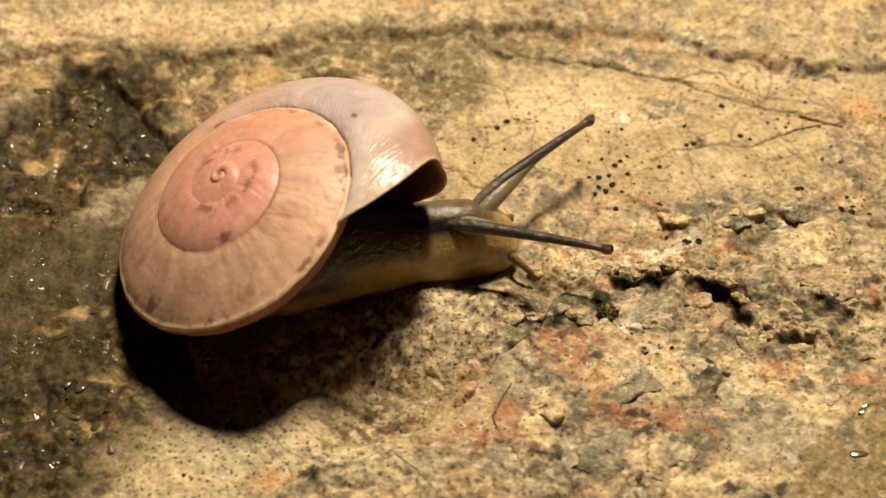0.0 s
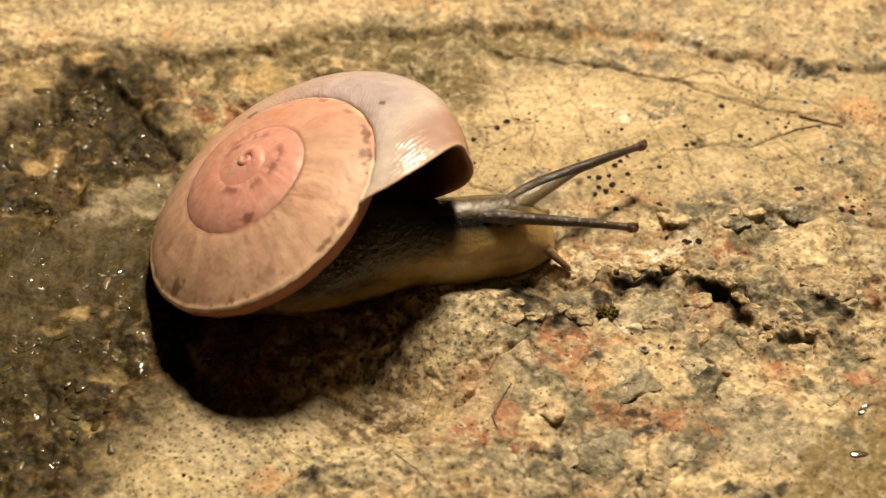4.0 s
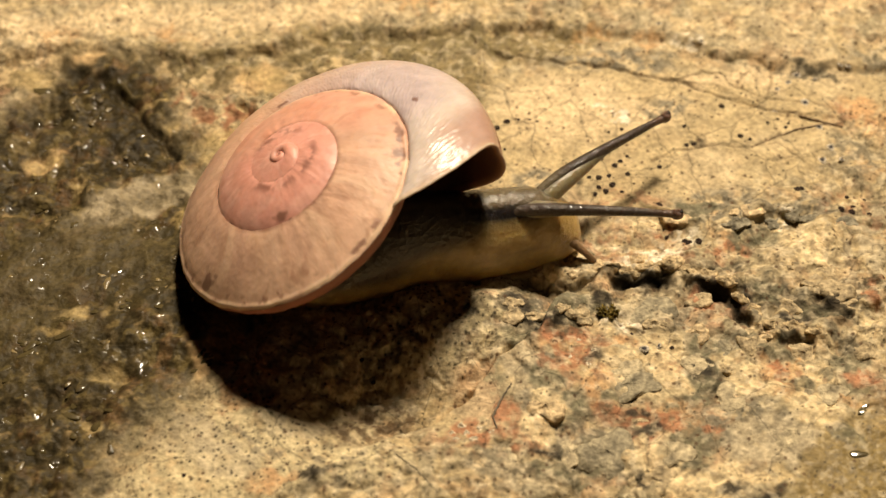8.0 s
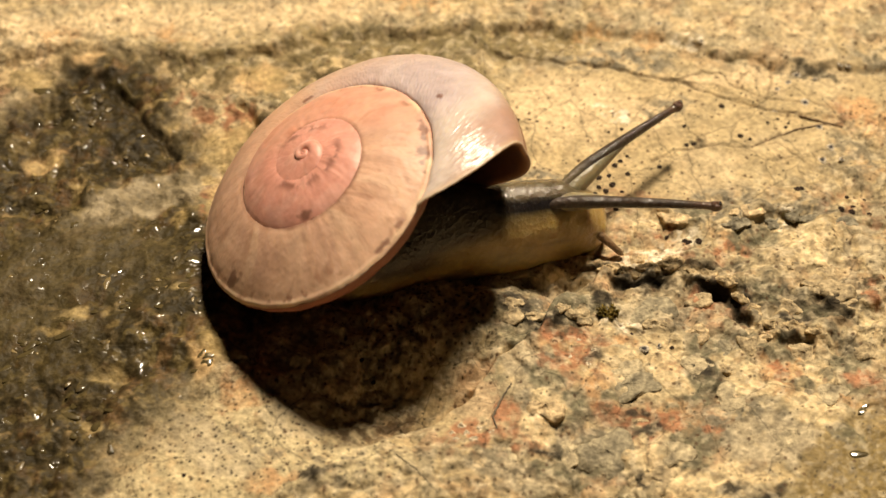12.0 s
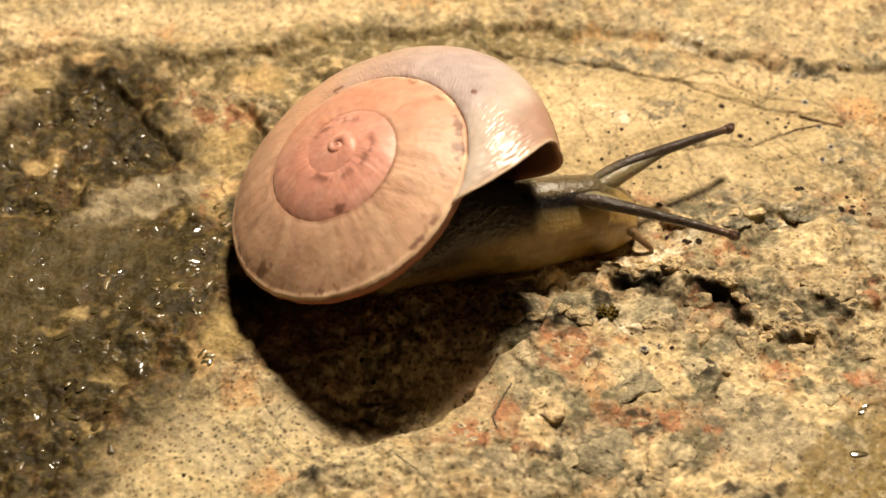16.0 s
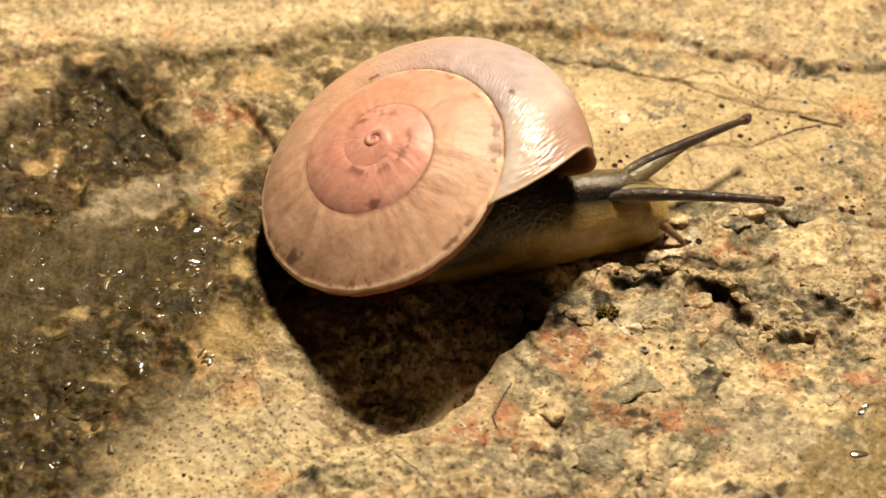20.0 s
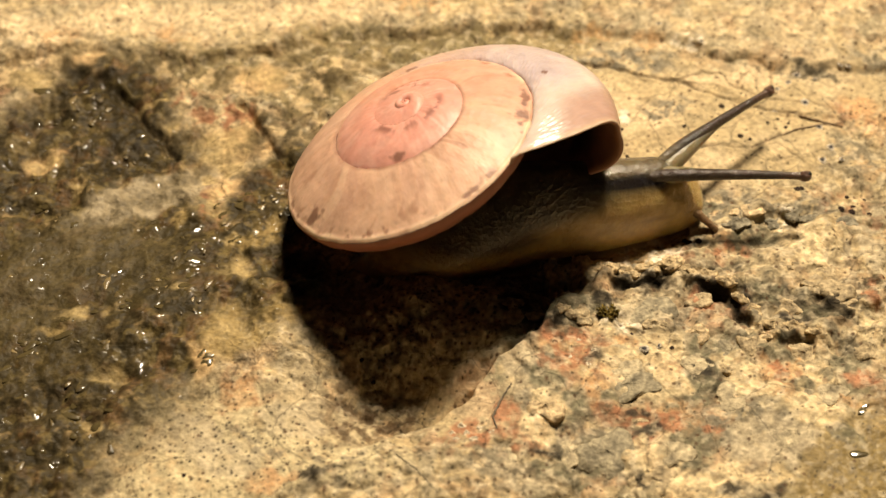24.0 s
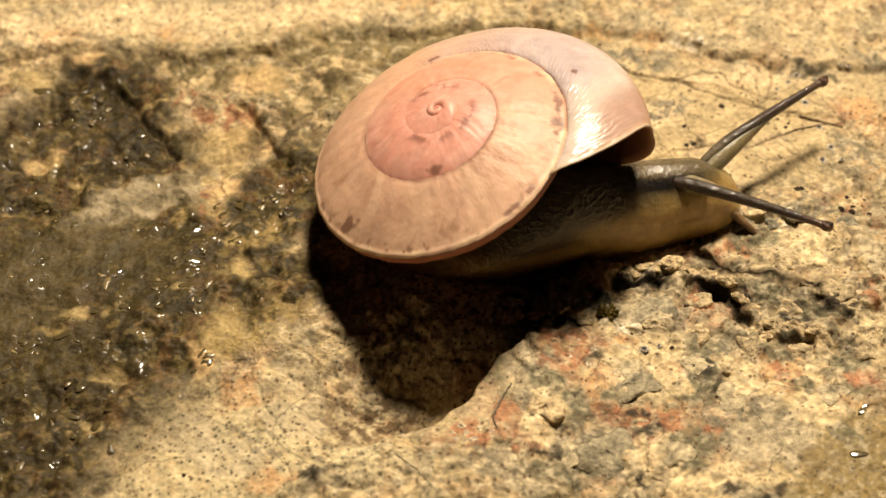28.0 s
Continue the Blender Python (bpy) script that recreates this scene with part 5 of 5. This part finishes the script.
def moss(x, y, wide, count):
    """A tuft of yellow moss: many short blades in one mesh."""
    rng = np.random.RandomState(77)
    verts, faces, tints = [], [], []
    base = ground_at(x, y)
    for n in range(count):
        a, r = rng.uniform(0, 6.28), wide * math.sqrt(rng.uniform())
        px, py = x + r * math.cos(a), y + 0.7 * r * math.sin(a)
        lean, high, thick = rng.uniform(0, 6.28), rng.uniform(0.35, 0.8), rng.uniform(0.07, 0.13)
        side = (-thick * math.sin(lean), thick * math.cos(lean))
        go = (0.5 * high * math.cos(lean), 0.5 * high * math.sin(lean))
        k = len(verts)
        low = base - 0.3
        verts += [(px - side[0], py - side[1], low), (px + side[0], py + side[1], low), (px + 0.5 * go[0] + side[0], py + 0.5 * go[1] + side[1], base + 0.55 * high),
                  (px + 0.5 * go[0] - side[0], py + 0.5 * go[1] - side[1], base + 0.55 * high), (px + go[0], py + go[1], base + high * 0.8)]
        faces += [(k, k + 1, k + 2, k + 3), (k + 3, k + 2, k + 4)]
        shade = rng.uniform(0.6, 1.2)
        tints += [(0.24 * shade, 0.17 * shade, 0.03)] * 5
    me = bpy.data.meshes.new("moss_tuft")
    me.from_pydata((np.array(verts) * MM).tolist(), [], faces)
    paint(me, tints)
    tagged(part("moss_tuft", me, LICHEN), "small yellow tuft of moss in a crevice of the rock", "moss")


moss(12.6, -7.0, 0.75, 160)


def crumbs():
    """Wet crumbs of algae in the hollow, too many to count."""
    rng = np.random.RandomState(9)
    ring, sides = 7, 10
    t, p = np.meshgrid(np.linspace(0, math.pi, ring), np.linspace(0, 2 * math.pi, sides, endpoint=False), indexing="ij")
    places = []
    for (cx, cy, rx, ry, turn), count in zip(CLUSTERS, (12, 8, 12, 5, 5, 12, 12, 6, 3, 6, 6, 4)):
        for _ in range(count):
            a, r = rng.uniform(0, 6.28), rng.uniform(0, 1) ** 0.6
            places.append((cx + rx * r * math.cos(a), cy + ry * r * math.sin(a)))
    xy = np.array(places)
    z = rock_height(xy[:, 0], xy[:, 1])[0]
    verts, tints, faces = [], [], []
    i, j = np.meshgrid(np.arange(ring - 1), np.arange(sides), indexing="ij")
    k = (j + 1) % sides
    f = np.stack([i * sides + j, (i + 1) * sides + j, (i + 1) * sides + k, i * sides + k], -1).reshape(-1, 4)
    for n, (x, y) in enumerate(places):
        size = 0.10 + 0.22 * rng.uniform() ** 2
        turn = rng.uniform(0, 3.14)
        w, d, h = size * rng.uniform(0.8, 2.6), size, size * rng.uniform(0.2, 0.38)
        bump = 1 + 0.25 * np.sin(3 * p + rng.uniform(0, 6)) + 0.12 * np.sin(2 * t + rng.uniform(0, 6))
        u, v = w * bump * np.sin(t) * np.cos(p), d * bump * np.sin(t) * np.sin(p)
        verts.append(np.stack([x + u * math.cos(turn) - v * math.sin(turn), y + u * math.sin(turn) + v * math.cos(turn), z[n] - 0.1 * h + h * np.cos(t)], -1).reshape(-1, 3))
        shade = rng.choice([0.09, 0.12, 0.16, 0.24], p=[0.25, 0.35, 0.25, 0.15])
        tints.append(np.zeros((ring * sides, 3)) + (shade, shade * 0.72, shade * 0.3))
        faces.append(f + n * ring * sides)
    me = bpy.data.meshes.new("wet_crumbs")
    me.from_pydata((np.concatenate(verts) * MM).tolist(), [], np.concatenate(faces).tolist())
    me.validate()
    me.polygons.foreach_set("use_smooth", np.ones(len(me.polygons), bool))
    paint(me, np.concatenate(tints))
    tagged(part("wet_crumbs", me, CRUMB, rock), "glistening dark crumbs of wet algae", kind="stuff")


CLUSTERS = [(-29.85, 15.43, 2.68, 2.62, 0), (-32.86, 4.80, 2.68, 3.49, 0), (-22.66, -3.40, 4.91, 4.07, 0), (-31.15, -10.05, 2.68, 2.91, 0), (-27.42,
    -16.91, 2.68, 4.07, 0), (-13.37, 5.40, 2.23, 2.91, 0), (-16.69, 0.06, 2.23, 2.91, 0), (-25.00, -6.77, 4.02, 3.49, 0), (-28.29, -20.47, 4.91, 3.49,
    0), (-24.76, 10.96, 2.23, 2.91, 0), (-18.98, -5.65, 2.23, 2.33, 0), (-32.94, -2.25, 2.68, 4.07, 0)]
crumbs()


def drops():
    """Flat beads of water that lie in the hollow, in clusters."""
    rng = np.random.RandomState(19)
    ring, sides = 8, 14
    t, p = np.meshgrid(np.linspace(0, 1, ring), np.linspace(0, 2 * math.pi, sides, endpoint=False), indexing="ij")
    i, j = np.meshgrid(np.arange(ring - 1), np.arange(sides), indexing="ij")
    k = (j + 1) % sides
    f = np.stack([i * sides + j, (i + 1) * sides + j, (i + 1) * sides + k, i * sides + k], -1).reshape(-1, 4)
    places = []
    for x, y in GLINTS:
        for n in range(rng.randint(1, 4)):
            spread = 0.0 if n == 0 else 0.7
            places.append((x + spread * rng.normal(), y + spread * rng.normal(), rng.uniform(0.38, 0.8) * (0.6 if n else 1)))
    xy = np.array(places)
    reach = xy[:, 2] * 0.8
    east, west, north, south = (rock_height(xy[:, 0] + a * reach, xy[:, 1] + b * reach)[0] for a, b in ((1, 0), (-1, 0), (0, 1), (0, -1)))
    z, sx, sy = (east + west + north + south) / 4, (east - west) / (2 * reach), (north - south) / (2 * reach)
    verts, faces = [], []
    for n, (x, y, w) in enumerate(places):
        turn, d = rng.uniform(-0.4, 1.0), w * rng.uniform(0.4, 0.75)
        out = 1 + 0.2 * np.sin(2 * p + rng.uniform(0, 6)) + 0.12 * np.sin(3 * p + rng.uniform(0, 6))
        u, v = w * out * t * np.cos(p), d * out * t * np.sin(p)
        u, v = u * math.cos(turn) - v * math.sin(turn), u * math.sin(turn) + v * math.cos(turn)
        top = 0.15 * d * (1 - t ** 2) - 0.25 * (t > 0.95)
        verts.append(np.stack([x + u, y + v, z[n] + 0.5 * (sx[n] * u + sy[n] * v) + 0.03 + top], -1).reshape(-1, 3))
        faces.append(f + n * ring * sides)
    me = bpy.data.meshes.new("water_drops")
    me.from_pydata((np.concatenate(verts) * MM).tolist(), [], np.concatenate(faces).tolist())
    me.validate()
    me.polygons.foreach_set("use_smooth", np.ones(len(me.polygons), bool))
    paint(me, np.zeros((len(me.vertices), 3)) + (0.095, 0.072, 0.03))
    tagged(part("water_drops", me, DROP, rock), "flat glistening beads of water in the wet hollow", kind="stuff")


drops()


def motions():
    walk(snail, [
        (0, pose(0.002976, -0.000502, 0, 0, 0, 14)), (0.5, pose(0.003432, -0.000417, 0, 0, 0, 14)),
        (1, pose(0.003852, -0.000348, 0, 0, 0, 14)), (1.5, pose(0.00424, -0.000289, 0, 0, 0, 14)),
        (2, pose(0.0046, -0.000234, 0, 0, 0, 14)), (2.5, pose(0.004936, -0.000179, 0, 0, 0, 14)),
        (3, pose(0.005252, -0.000122, 0, 0, 0, 14)), (3.5, pose(0.005552, -5.9e-05, 0, 0, 0, 14)),
        (5.5, pose(0.006633, 0.000262, 0, 0, 0, 14)), (6, pose(0.006886, 0.00036, 0, 0, 0, 14)),
        (6.5, pose(0.007137, 0.000463, 0, 0, 0, 14)), (7, pose(0.007386, 0.00057, 0, 0, 0, 14)),
        (7.5, pose(0.007635, 0.00068, 0, 0, 0, 14)), (8, pose(0.007885, 0.000792, 0, 0, 0, 14)),
        (8.5, pose(0.008137, 0.000903, 0, 0, 0, 14)), (9, pose(0.008392, 0.001013, 0, 0, 0, 14)),
        (9.5, pose(0.00865, 0.00112, 0, 0, 0, 14)), (10, pose(0.008913, 0.001224, 0, 0, 0, 14)),
        (10.5, pose(0.00918, 0.001322, 0, 0, 0, 14)), (11, pose(0.009451, 0.001415, 0, 0, 0, 14)),
        (11.5, pose(0.009728, 0.001501, 0, 0, 0, 14)), (12, pose(0.010009, 0.001581, 0, 0, 0, 14)),
        (12.5, pose(0.010296, 0.001654, 0, 0, 0, 14)), (14.5, pose(0.011487, 0.001891, 0, 0, 0, 14)),
        (15, pose(0.011795, 0.00194, 0, 0, 0, 14)), (15.5, pose(0.012107, 0.001988, 0, 0, 0, 14)),
        (16, pose(0.012422, 0.002037, 0, 0, 0, 14)), (16.5, pose(0.01274, 0.002087, 0, 0, 0, 14)),
        (17, pose(0.01306, 0.002141, 0, 0, 0, 14)), (17.5, pose(0.013384, 0.002201, 0, 0, 0, 14)),
        (18, pose(0.013709, 0.002268, 0, 0, 0, 14)), (18.5, pose(0.014036, 0.002344, 0, 0, 0, 14)),
        (19, pose(0.014365, 0.002431, 0, 0, 0, 14)), (19.5, pose(0.014696, 0.00253, 0, 0, 0, 14)),
        (20, pose(0.015028, 0.002642, 0, 0, 0, 14)), (20.5, pose(0.015362, 0.002767, 0, 0, 0, 14)),
        (21, pose(0.015698, 0.002905, 0, 0, 0, 14)), (21.5, pose(0.016035, 0.003055, 0, 0, 0, 14)),
        (23.5, pose(0.017405, 0.003737, 0, 0, 0, 14)), (24, pose(0.017755, 0.003907, 0, 0, 0, 14)),
        (24.5, pose(0.018107, 0.004065, 0, 0, 0, 14)), (25, pose(0.018464, 0.004201, 0, 0, 0, 14)),
        (25.5, pose(0.018824, 0.004304, 0, 0, 0, 14)), (26, pose(0.019189, 0.004363, 0, 0, 0, 14)),
        (26.5, pose(0.019559, 0.004361, 0, 0, 0, 14)), (27, pose(0.019935, 0.004283, 0, 0, 0, 14)),
        (27.5, pose(0.020316, 0.004108, 0, 0, 0, 14)), (28, pose(0.020703, 0.003815, 0, 0, 0, 14)),
    ])
    walk(shell, [
        (0, pose(-0.019626, 0.001598, 0.01289, -7.17, -25.84, 5.78)), (0.5, pose(-0.019884, 0.001595, 0.012941, -6.81, -26.57, 4.92)),
        (1, pose(-0.020062, 0.001796, 0.012963, -8.12, -27.19, 5)), (1.5, pose(-0.020225, 0.002111, 0.012941, -8.97, -26.48, 5.53)),
        (2, pose(-0.020271, 0.002445, 0.012927, -10.65, -26.45, 5.5)), (2.5, pose(-0.020295, 0.002474, 0.01294, -9.86, -27.13, 4.54)),
        (3, pose(-0.020302, 0.002622, 0.013019, -10.63, -26.51, 5.05)), (3.5, pose(-0.020309, 0.00292, 0.012919, -12.03, -26.87, 4.76)),
        (5.5, pose(-0.020325, 0.002579, 0.013155, -9.66, -26.72, 3.56)), (6, pose(-0.020205, 0.002434, 0.013254, -8.58, -27.09, 2.68)),
        (6.5, pose(-0.020212, 0.002481, 0.013198, -9.11, -26.78, 3.38)), (7, pose(-0.020162, 0.002413, 0.013188, -8.14, -27.08, 2.63)),
        (7.5, pose(-0.020137, 0.002216, 0.01324, -7.26, -26.82, 2.24)), (8, pose(-0.020117, 0.002102, 0.01327, -7.2, -26.94, 2.56)),
        (8.5, pose(-0.020188, 0.001975, 0.013314, -6.5, -27.21, 2.26)), (9, pose(-0.020237, 0.001952, 0.013329, -6.6, -27.55, 2.18)),
        (9.5, pose(-0.020338, 0.001733, 0.013364, -5.87, -28.02, 1.82)), (10, pose(-0.020319, 0.001833, 0.013309, -6.08, -27.72, 1.94)),
        (10.5, pose(-0.020343, 0.001648, 0.01342, -6.02, -27.9, 1.62)), (11, pose(-0.020531, 0.001302, 0.01346, -4.35, -28.47, 1.21)),
        (11.5, pose(-0.020565, 0.001391, 0.013455, -5.34, -28.14, 1.41)), (12, pose(-0.020595, 0.001514, 0.013417, -5.6, -28.32, 1.04)),
        (12.5, pose(-0.020608, 0.001446, 0.013509, -5.39, -27.52, 1.3)), (14.5, pose(-0.02041, 0.001922, 0.013678, -6.06, -26.33, 0.83)),
        (15, pose(-0.020417, 0.001889, 0.013642, -5.08, -26.6, 0.28)), (15.5, pose(-0.020473, 0.001506, 0.013873, -4.14, -26.45, 0.52)),
        (16, pose(-0.020569, 0.001275, 0.013975, -3.01, -26.56, 0.07)), (16.5, pose(-0.020684, 0.001171, 0.014045, -3.34, -26.65, 0.2)),
        (17, pose(-0.020808, 0.000543, 0.014271, -0.71, -26.66, -0.26)), (17.5, pose(-0.020621, 0.000672, 0.014188, -0.22, -25.91, 0.07)),
        (18, pose(-0.020675, 0.000516, 0.014254, 0.36, -25.56, 0.25)), (18.5, pose(-0.020478, 0.00134, 0.013597, 1.49, -25.51, -1.45)),
        (19, pose(-0.020359, 0.001615, 0.013538, 0.83, -24.6, -1.57)), (19.5, pose(-0.020409, 0.001584, 0.013532, 1.77, -24.45, -2.14)),
        (20, pose(-0.020389, 0.001601, 0.013608, 1.73, -24.2, -3.05)), (20.5, pose(-0.020346, 0.001914, 0.013525, 0.97, -23.7, -3.35)),
        (21, pose(-0.020308, 0.002246, 0.01359, -0.57, -23.03, -3.08)), (21.5, pose(-0.020267, 0.002541, 0.013586, -0.32, -22.47, -3.6)),
        (23.5, pose(-0.020332, 0.003599, 0.01401, -13.58, -20.32, -1.45)), (24, pose(-0.020342, 0.003868, 0.013919, -14.56, -19.9, -1.92)),
        (24.5, pose(-0.020436, 0.003613, 0.014066, -14.03, -19.54, -2)), (25, pose(-0.02041, 0.003585, 0.014096, -13.41, -19.24, -2.28)),
        (25.5, pose(-0.020616, 0.003146, 0.014154, -9.99, -18.79, -1.91)), (26, pose(-0.020749, 0.002677, 0.014321, -7.3, -19.17, -2.04)),
        (26.5, pose(-0.020829, 0.002776, 0.014291, -6.67, -19.32, -1.98)), (27, pose(-0.021, 0.002678, 0.014324, -6.51, -19.47, -1.31)),
        (27.5, pose(-0.021025, 0.002913, 0.014301, -6, -19.51, -1.28)), (28, pose(-0.021102, 0.002951, 0.01443, -4.21, -19.55, -1.41)),
    ])
    walk(tentacle_far, [
        (0, pose(0.000383, 0.001093, 0.005819, 0, 2.91, 30.13)), (0.5, pose(0.000338, 0.001064, 0.005814, 0, 3.75, 29.79)),
        (1, pose(0.000313, 0.001023, 0.005809, 0, 4.59, 27.23)), (1.5, pose(0.000215, 0.000959, 0.005812, 0, 5.47, 25.46)),
        (2, pose(3.6e-05, 0.000861, 0.005829, 0, 6.41, 21.89)), (2.5, pose(4.8e-05, 0.000856, 0.005825, 0, 7.26, 19.45)),
        (3, pose(-4.4e-05, 0.000819, 0.005836, 0, 8.18, 17.04)), (3.5, pose(-0.000111, 0.000799, 0.005846, 0, 7.44, 17)),
        (5.5, pose(0.000243, 0.000917, 0.005821, 0, 4.17, 18.32)), (6, pose(0.000315, 0.000935, 0.005822, 0, 3.39, 17.72)),
        (6.5, pose(0.000428, 0.00099, 0.005818, 0, 3.02, 19.38)), (7, pose(0.000446, 0.001, 0.005821, 0, 2.68, 19.69)),
        (7.5, pose(0.000603, 0.001083, 0.005818, 0, 2.31, 21.51)), (8, pose(0.000557, 0.001086, 0.005824, 0, 1.99, 23.01)),
        (8.5, pose(0.000346, 0.001017, 0.00583, 0, 2.14, 25.05)), (9, pose(0.000249, 0.000971, 0.005833, 0, 2.27, 24.95)),
        (9.5, pose(0.000175, 0.000945, 0.005835, 0, 2.4, 26.23)), (10, pose(0.000109, 0.00092, 0.005838, 0, 2.53, 27.55)),
        (10.5, pose(0.000165, 0.000944, 0.005834, 0, 2.63, 26.85)), (11, pose(0.00034, 0.001048, 0.005824, 0, 2.7, 28.28)),
        (11.5, pose(0.000332, 0.001053, 0.005823, 0, 2.81, 29.08)), (12, pose(0.000141, 0.00094, 0.005833, 0, 2.98, 28.11)),
        (12.5, pose(7.1e-05, 0.000894, 0.005837, 0, 3.15, 26.28)), (14.5, pose(0.00018, 0.000889, 0.005828, 0, 3.74, 17.22)),
        (15, pose(0.000211, 0.000885, 0.005825, 0, 3.88, 15.08)), (15.5, pose(0.000229, 0.00089, 0.005816, 0, 5.09, 15.16)),
        (16, pose(0.000251, 0.000896, 0.005805, 0, 6.3, 15.25)), (16.5, pose(0.000103, 0.000846, 0.005817, 0, 7.61, 12.86)),
        (17, pose(0.000138, 0.00086, 0.005805, 0, 8.83, 14.2)), (17.5, pose(0.000111, 0.000842, 0.005804, 0, 10.09, 11.8)),
        (18, pose(-2.6e-05, 0.00081, 0.005827, 0, 11.47, 9.94)), (18.5, pose(-0.000435, 0.000737, 0.005905, 0, 10.41, 10.19)),
        (19, pose(-0.000766, 0.000662, 0.005954, 0, 9.21, 11.58)), (19.5, pose(-0.000643, 0.000656, 0.00592, 0, 7.63, 14.93)),
        (20, pose(-0.00055, 0.000645, 0.005897, 0, 6.1, 19.47)), (20.5, pose(-0.000546, 0.000638, 0.005887, 0, 4.88, 20.57)),
        (21, pose(-0.000373, 0.00069, 0.005866, 0, 3.6, 23.26)), (21.5, pose(-0.000246, 0.000738, 0.005857, 0, 3.64, 26.16)),
        (23.5, pose(-0.000228, 0.000741, 0.005857, 0, 3.95, 29.03)), (24, pose(-0.00028, 0.000719, 0.005861, 0, 4.05, 27.07)),
        (24.5, pose(-0.000284, 0.000725, 0.00586, 0, 3.51, 24.22)), (25, pose(-0.000217, 0.00076, 0.005854, 0, 2.96, 21.35)),
        (25.5, pose(-0.000129, 0.000794, 0.00585, 0, 2.41, 20.89)), (26, pose(-6e-05, 0.000819, 0.005847, 0, 1.87, 20.05)),
        (26.5, pose(0.000114, 0.00088, 0.005844, 0, 1.32, 19.58)), (27, pose(0.000382, 0.001001, 0.005842, 0, 0.79, 21.99)),
        (27.5, pose(0.000502, 0.001062, 0.005847, 0, 0.28, 22.97)), (28, pose(0.000831, 0.001232, 0.005854, 0, -0.22, 24.5)),
    ])
    walk(tentacle_near, [
        (0, pose(-0.002979, -0.000902, 0.005765, 0, 3.48, -23.84)), (0.5, pose(-0.003178, -0.000876, 0.005772, 0, 3.51, -20.34)),
        (1, pose(-0.003295, -0.000871, 0.005776, 0, 3.53, -16.77)), (1.5, pose(-0.003709, -0.000793, 0.0058, 0, 3.64, -14.84)),
        (2, pose(-0.004087, -0.000746, 0.005824, 0, 3.75, -12.78)), (2.5, pose(-0.004236, -0.000697, 0.005834, 0, 3.79, -12.69)),
        (3, pose(-0.004366, -0.000657, 0.005844, 0, 3.84, -12.59)), (3.5, pose(-0.004138, -0.000634, 0.005829, 0, 3.77, -13.76)),
        (5.5, pose(-0.003614, -0.000351, 0.005815, 0, 3.71, -24.68)), (6, pose(-0.003436, -0.000416, 0.005807, 0, 3.67, -24.78)),
        (6.5, pose(-0.003341, -0.000533, 0.005803, 0, 3.65, -21.93)), (7, pose(-0.003213, -0.00066, 0.005797, 0, 3.62, -19.1)),
        (7.5, pose(-0.002885, -0.00084, 0.005776, 0, 3.53, -16.28)), (8, pose(-0.002518, -0.001, 0.005755, 0, 3.44, -13.58)),
        (8.5, pose(-0.002111, -0.001102, 0.005725, 0, 3.3, -11.17)), (9, pose(-0.001823, -0.001142, 0.005704, 0, 3.2, -9.42)),
        (9.5, pose(-0.001487, -0.001165, 0.005682, 0, 3.1, -8.03)), (10, pose(-0.001253, -0.001158, 0.005667, 0, 3.03, -7.18)),
        (10.5, pose(-0.001154, -0.001149, 0.005658, 0, 2.99, -8.32)), (11, pose(-0.001253, -0.001134, 0.005659, 0, 3, -11.38)),
        (11.5, pose(-0.001411, -0.001133, 0.005661, 0, 3.01, -11.87)), (12, pose(-0.001606, -0.001134, 0.005666, 0, 3.03, -13.88)),
        (12.5, pose(-0.001758, -0.001155, 0.005675, 0, 3.07, -16.61)), (14.5, pose(-0.002388, -0.001001, 0.005716, 0, 3.26, -25.37)),
        (15, pose(-0.002368, -0.001007, 0.005716, 0, 3.26, -27.47)), (15.5, pose(-0.00237, -0.000992, 0.005725, 0, 3.3, -28.57)),
        (16, pose(-0.002368, -0.000974, 0.005733, 0, 3.34, -29.69)), (16.5, pose(-0.002269, -0.001017, 0.005735, 0, 3.34, -30.39)),
        (17, pose(-0.002171, -0.001062, 0.005736, 0, 3.35, -31.09)), (17.5, pose(-0.001965, -0.001186, 0.00573, 0, 3.32, -31.31)),
        (18, pose(-0.001764, -0.001318, 0.005723, 0, 3.29, -31.53)), (18.5, pose(-0.001824, -0.00129, 0.005722, 0, 3.28, -28.16)),
        (19, pose(-0.001886, -0.00127, 0.005721, 0, 3.28, -24.83)), (19.5, pose(-0.001837, -0.001308, 0.005712, 0, 3.24, -20.37)),
        (20, pose(-0.001783, -0.001339, 0.005704, 0, 3.2, -15.21)), (20.5, pose(-0.001778, -0.001143, 0.005707, 0, 3.22, -11.56)),
        (21, pose(-0.001812, -0.000961, 0.005712, 0, 3.24, -7.81)), (21.5, pose(-0.001966, -0.00089, 0.005716, 0, 3.26, -6.45)),
        (23.5, pose(-0.00187, -0.000748, 0.005691, 0, 3.15, -8.13)), (24, pose(-0.002015, -0.000696, 0.005694, 0, 3.16, -11.71)),
        (24.5, pose(-0.002337, -0.000846, 0.005719, 0, 3.27, -13.58)), (25, pose(-0.002574, -0.000984, 0.005739, 0, 3.36, -14.14)),
        (25.5, pose(-0.002604, -0.001003, 0.005742, 0, 3.38, -15.57)), (26, pose(-0.00271, -0.000927, 0.005751, 0, 3.42, -18.49)),
        (26.5, pose(-0.00296, -0.001043, 0.005763, 0, 3.47, -19.58)), (27, pose(-0.003142, -0.001024, 0.005772, 0, 3.51, -23.96)),
        (27.5, pose(-0.003232, -0.000922, 0.005778, 0, 3.54, -28.4)), (28, pose(-0.003141, -0.000765, 0.005773, 0, 3.52, -33.9)),
    ])


motions()
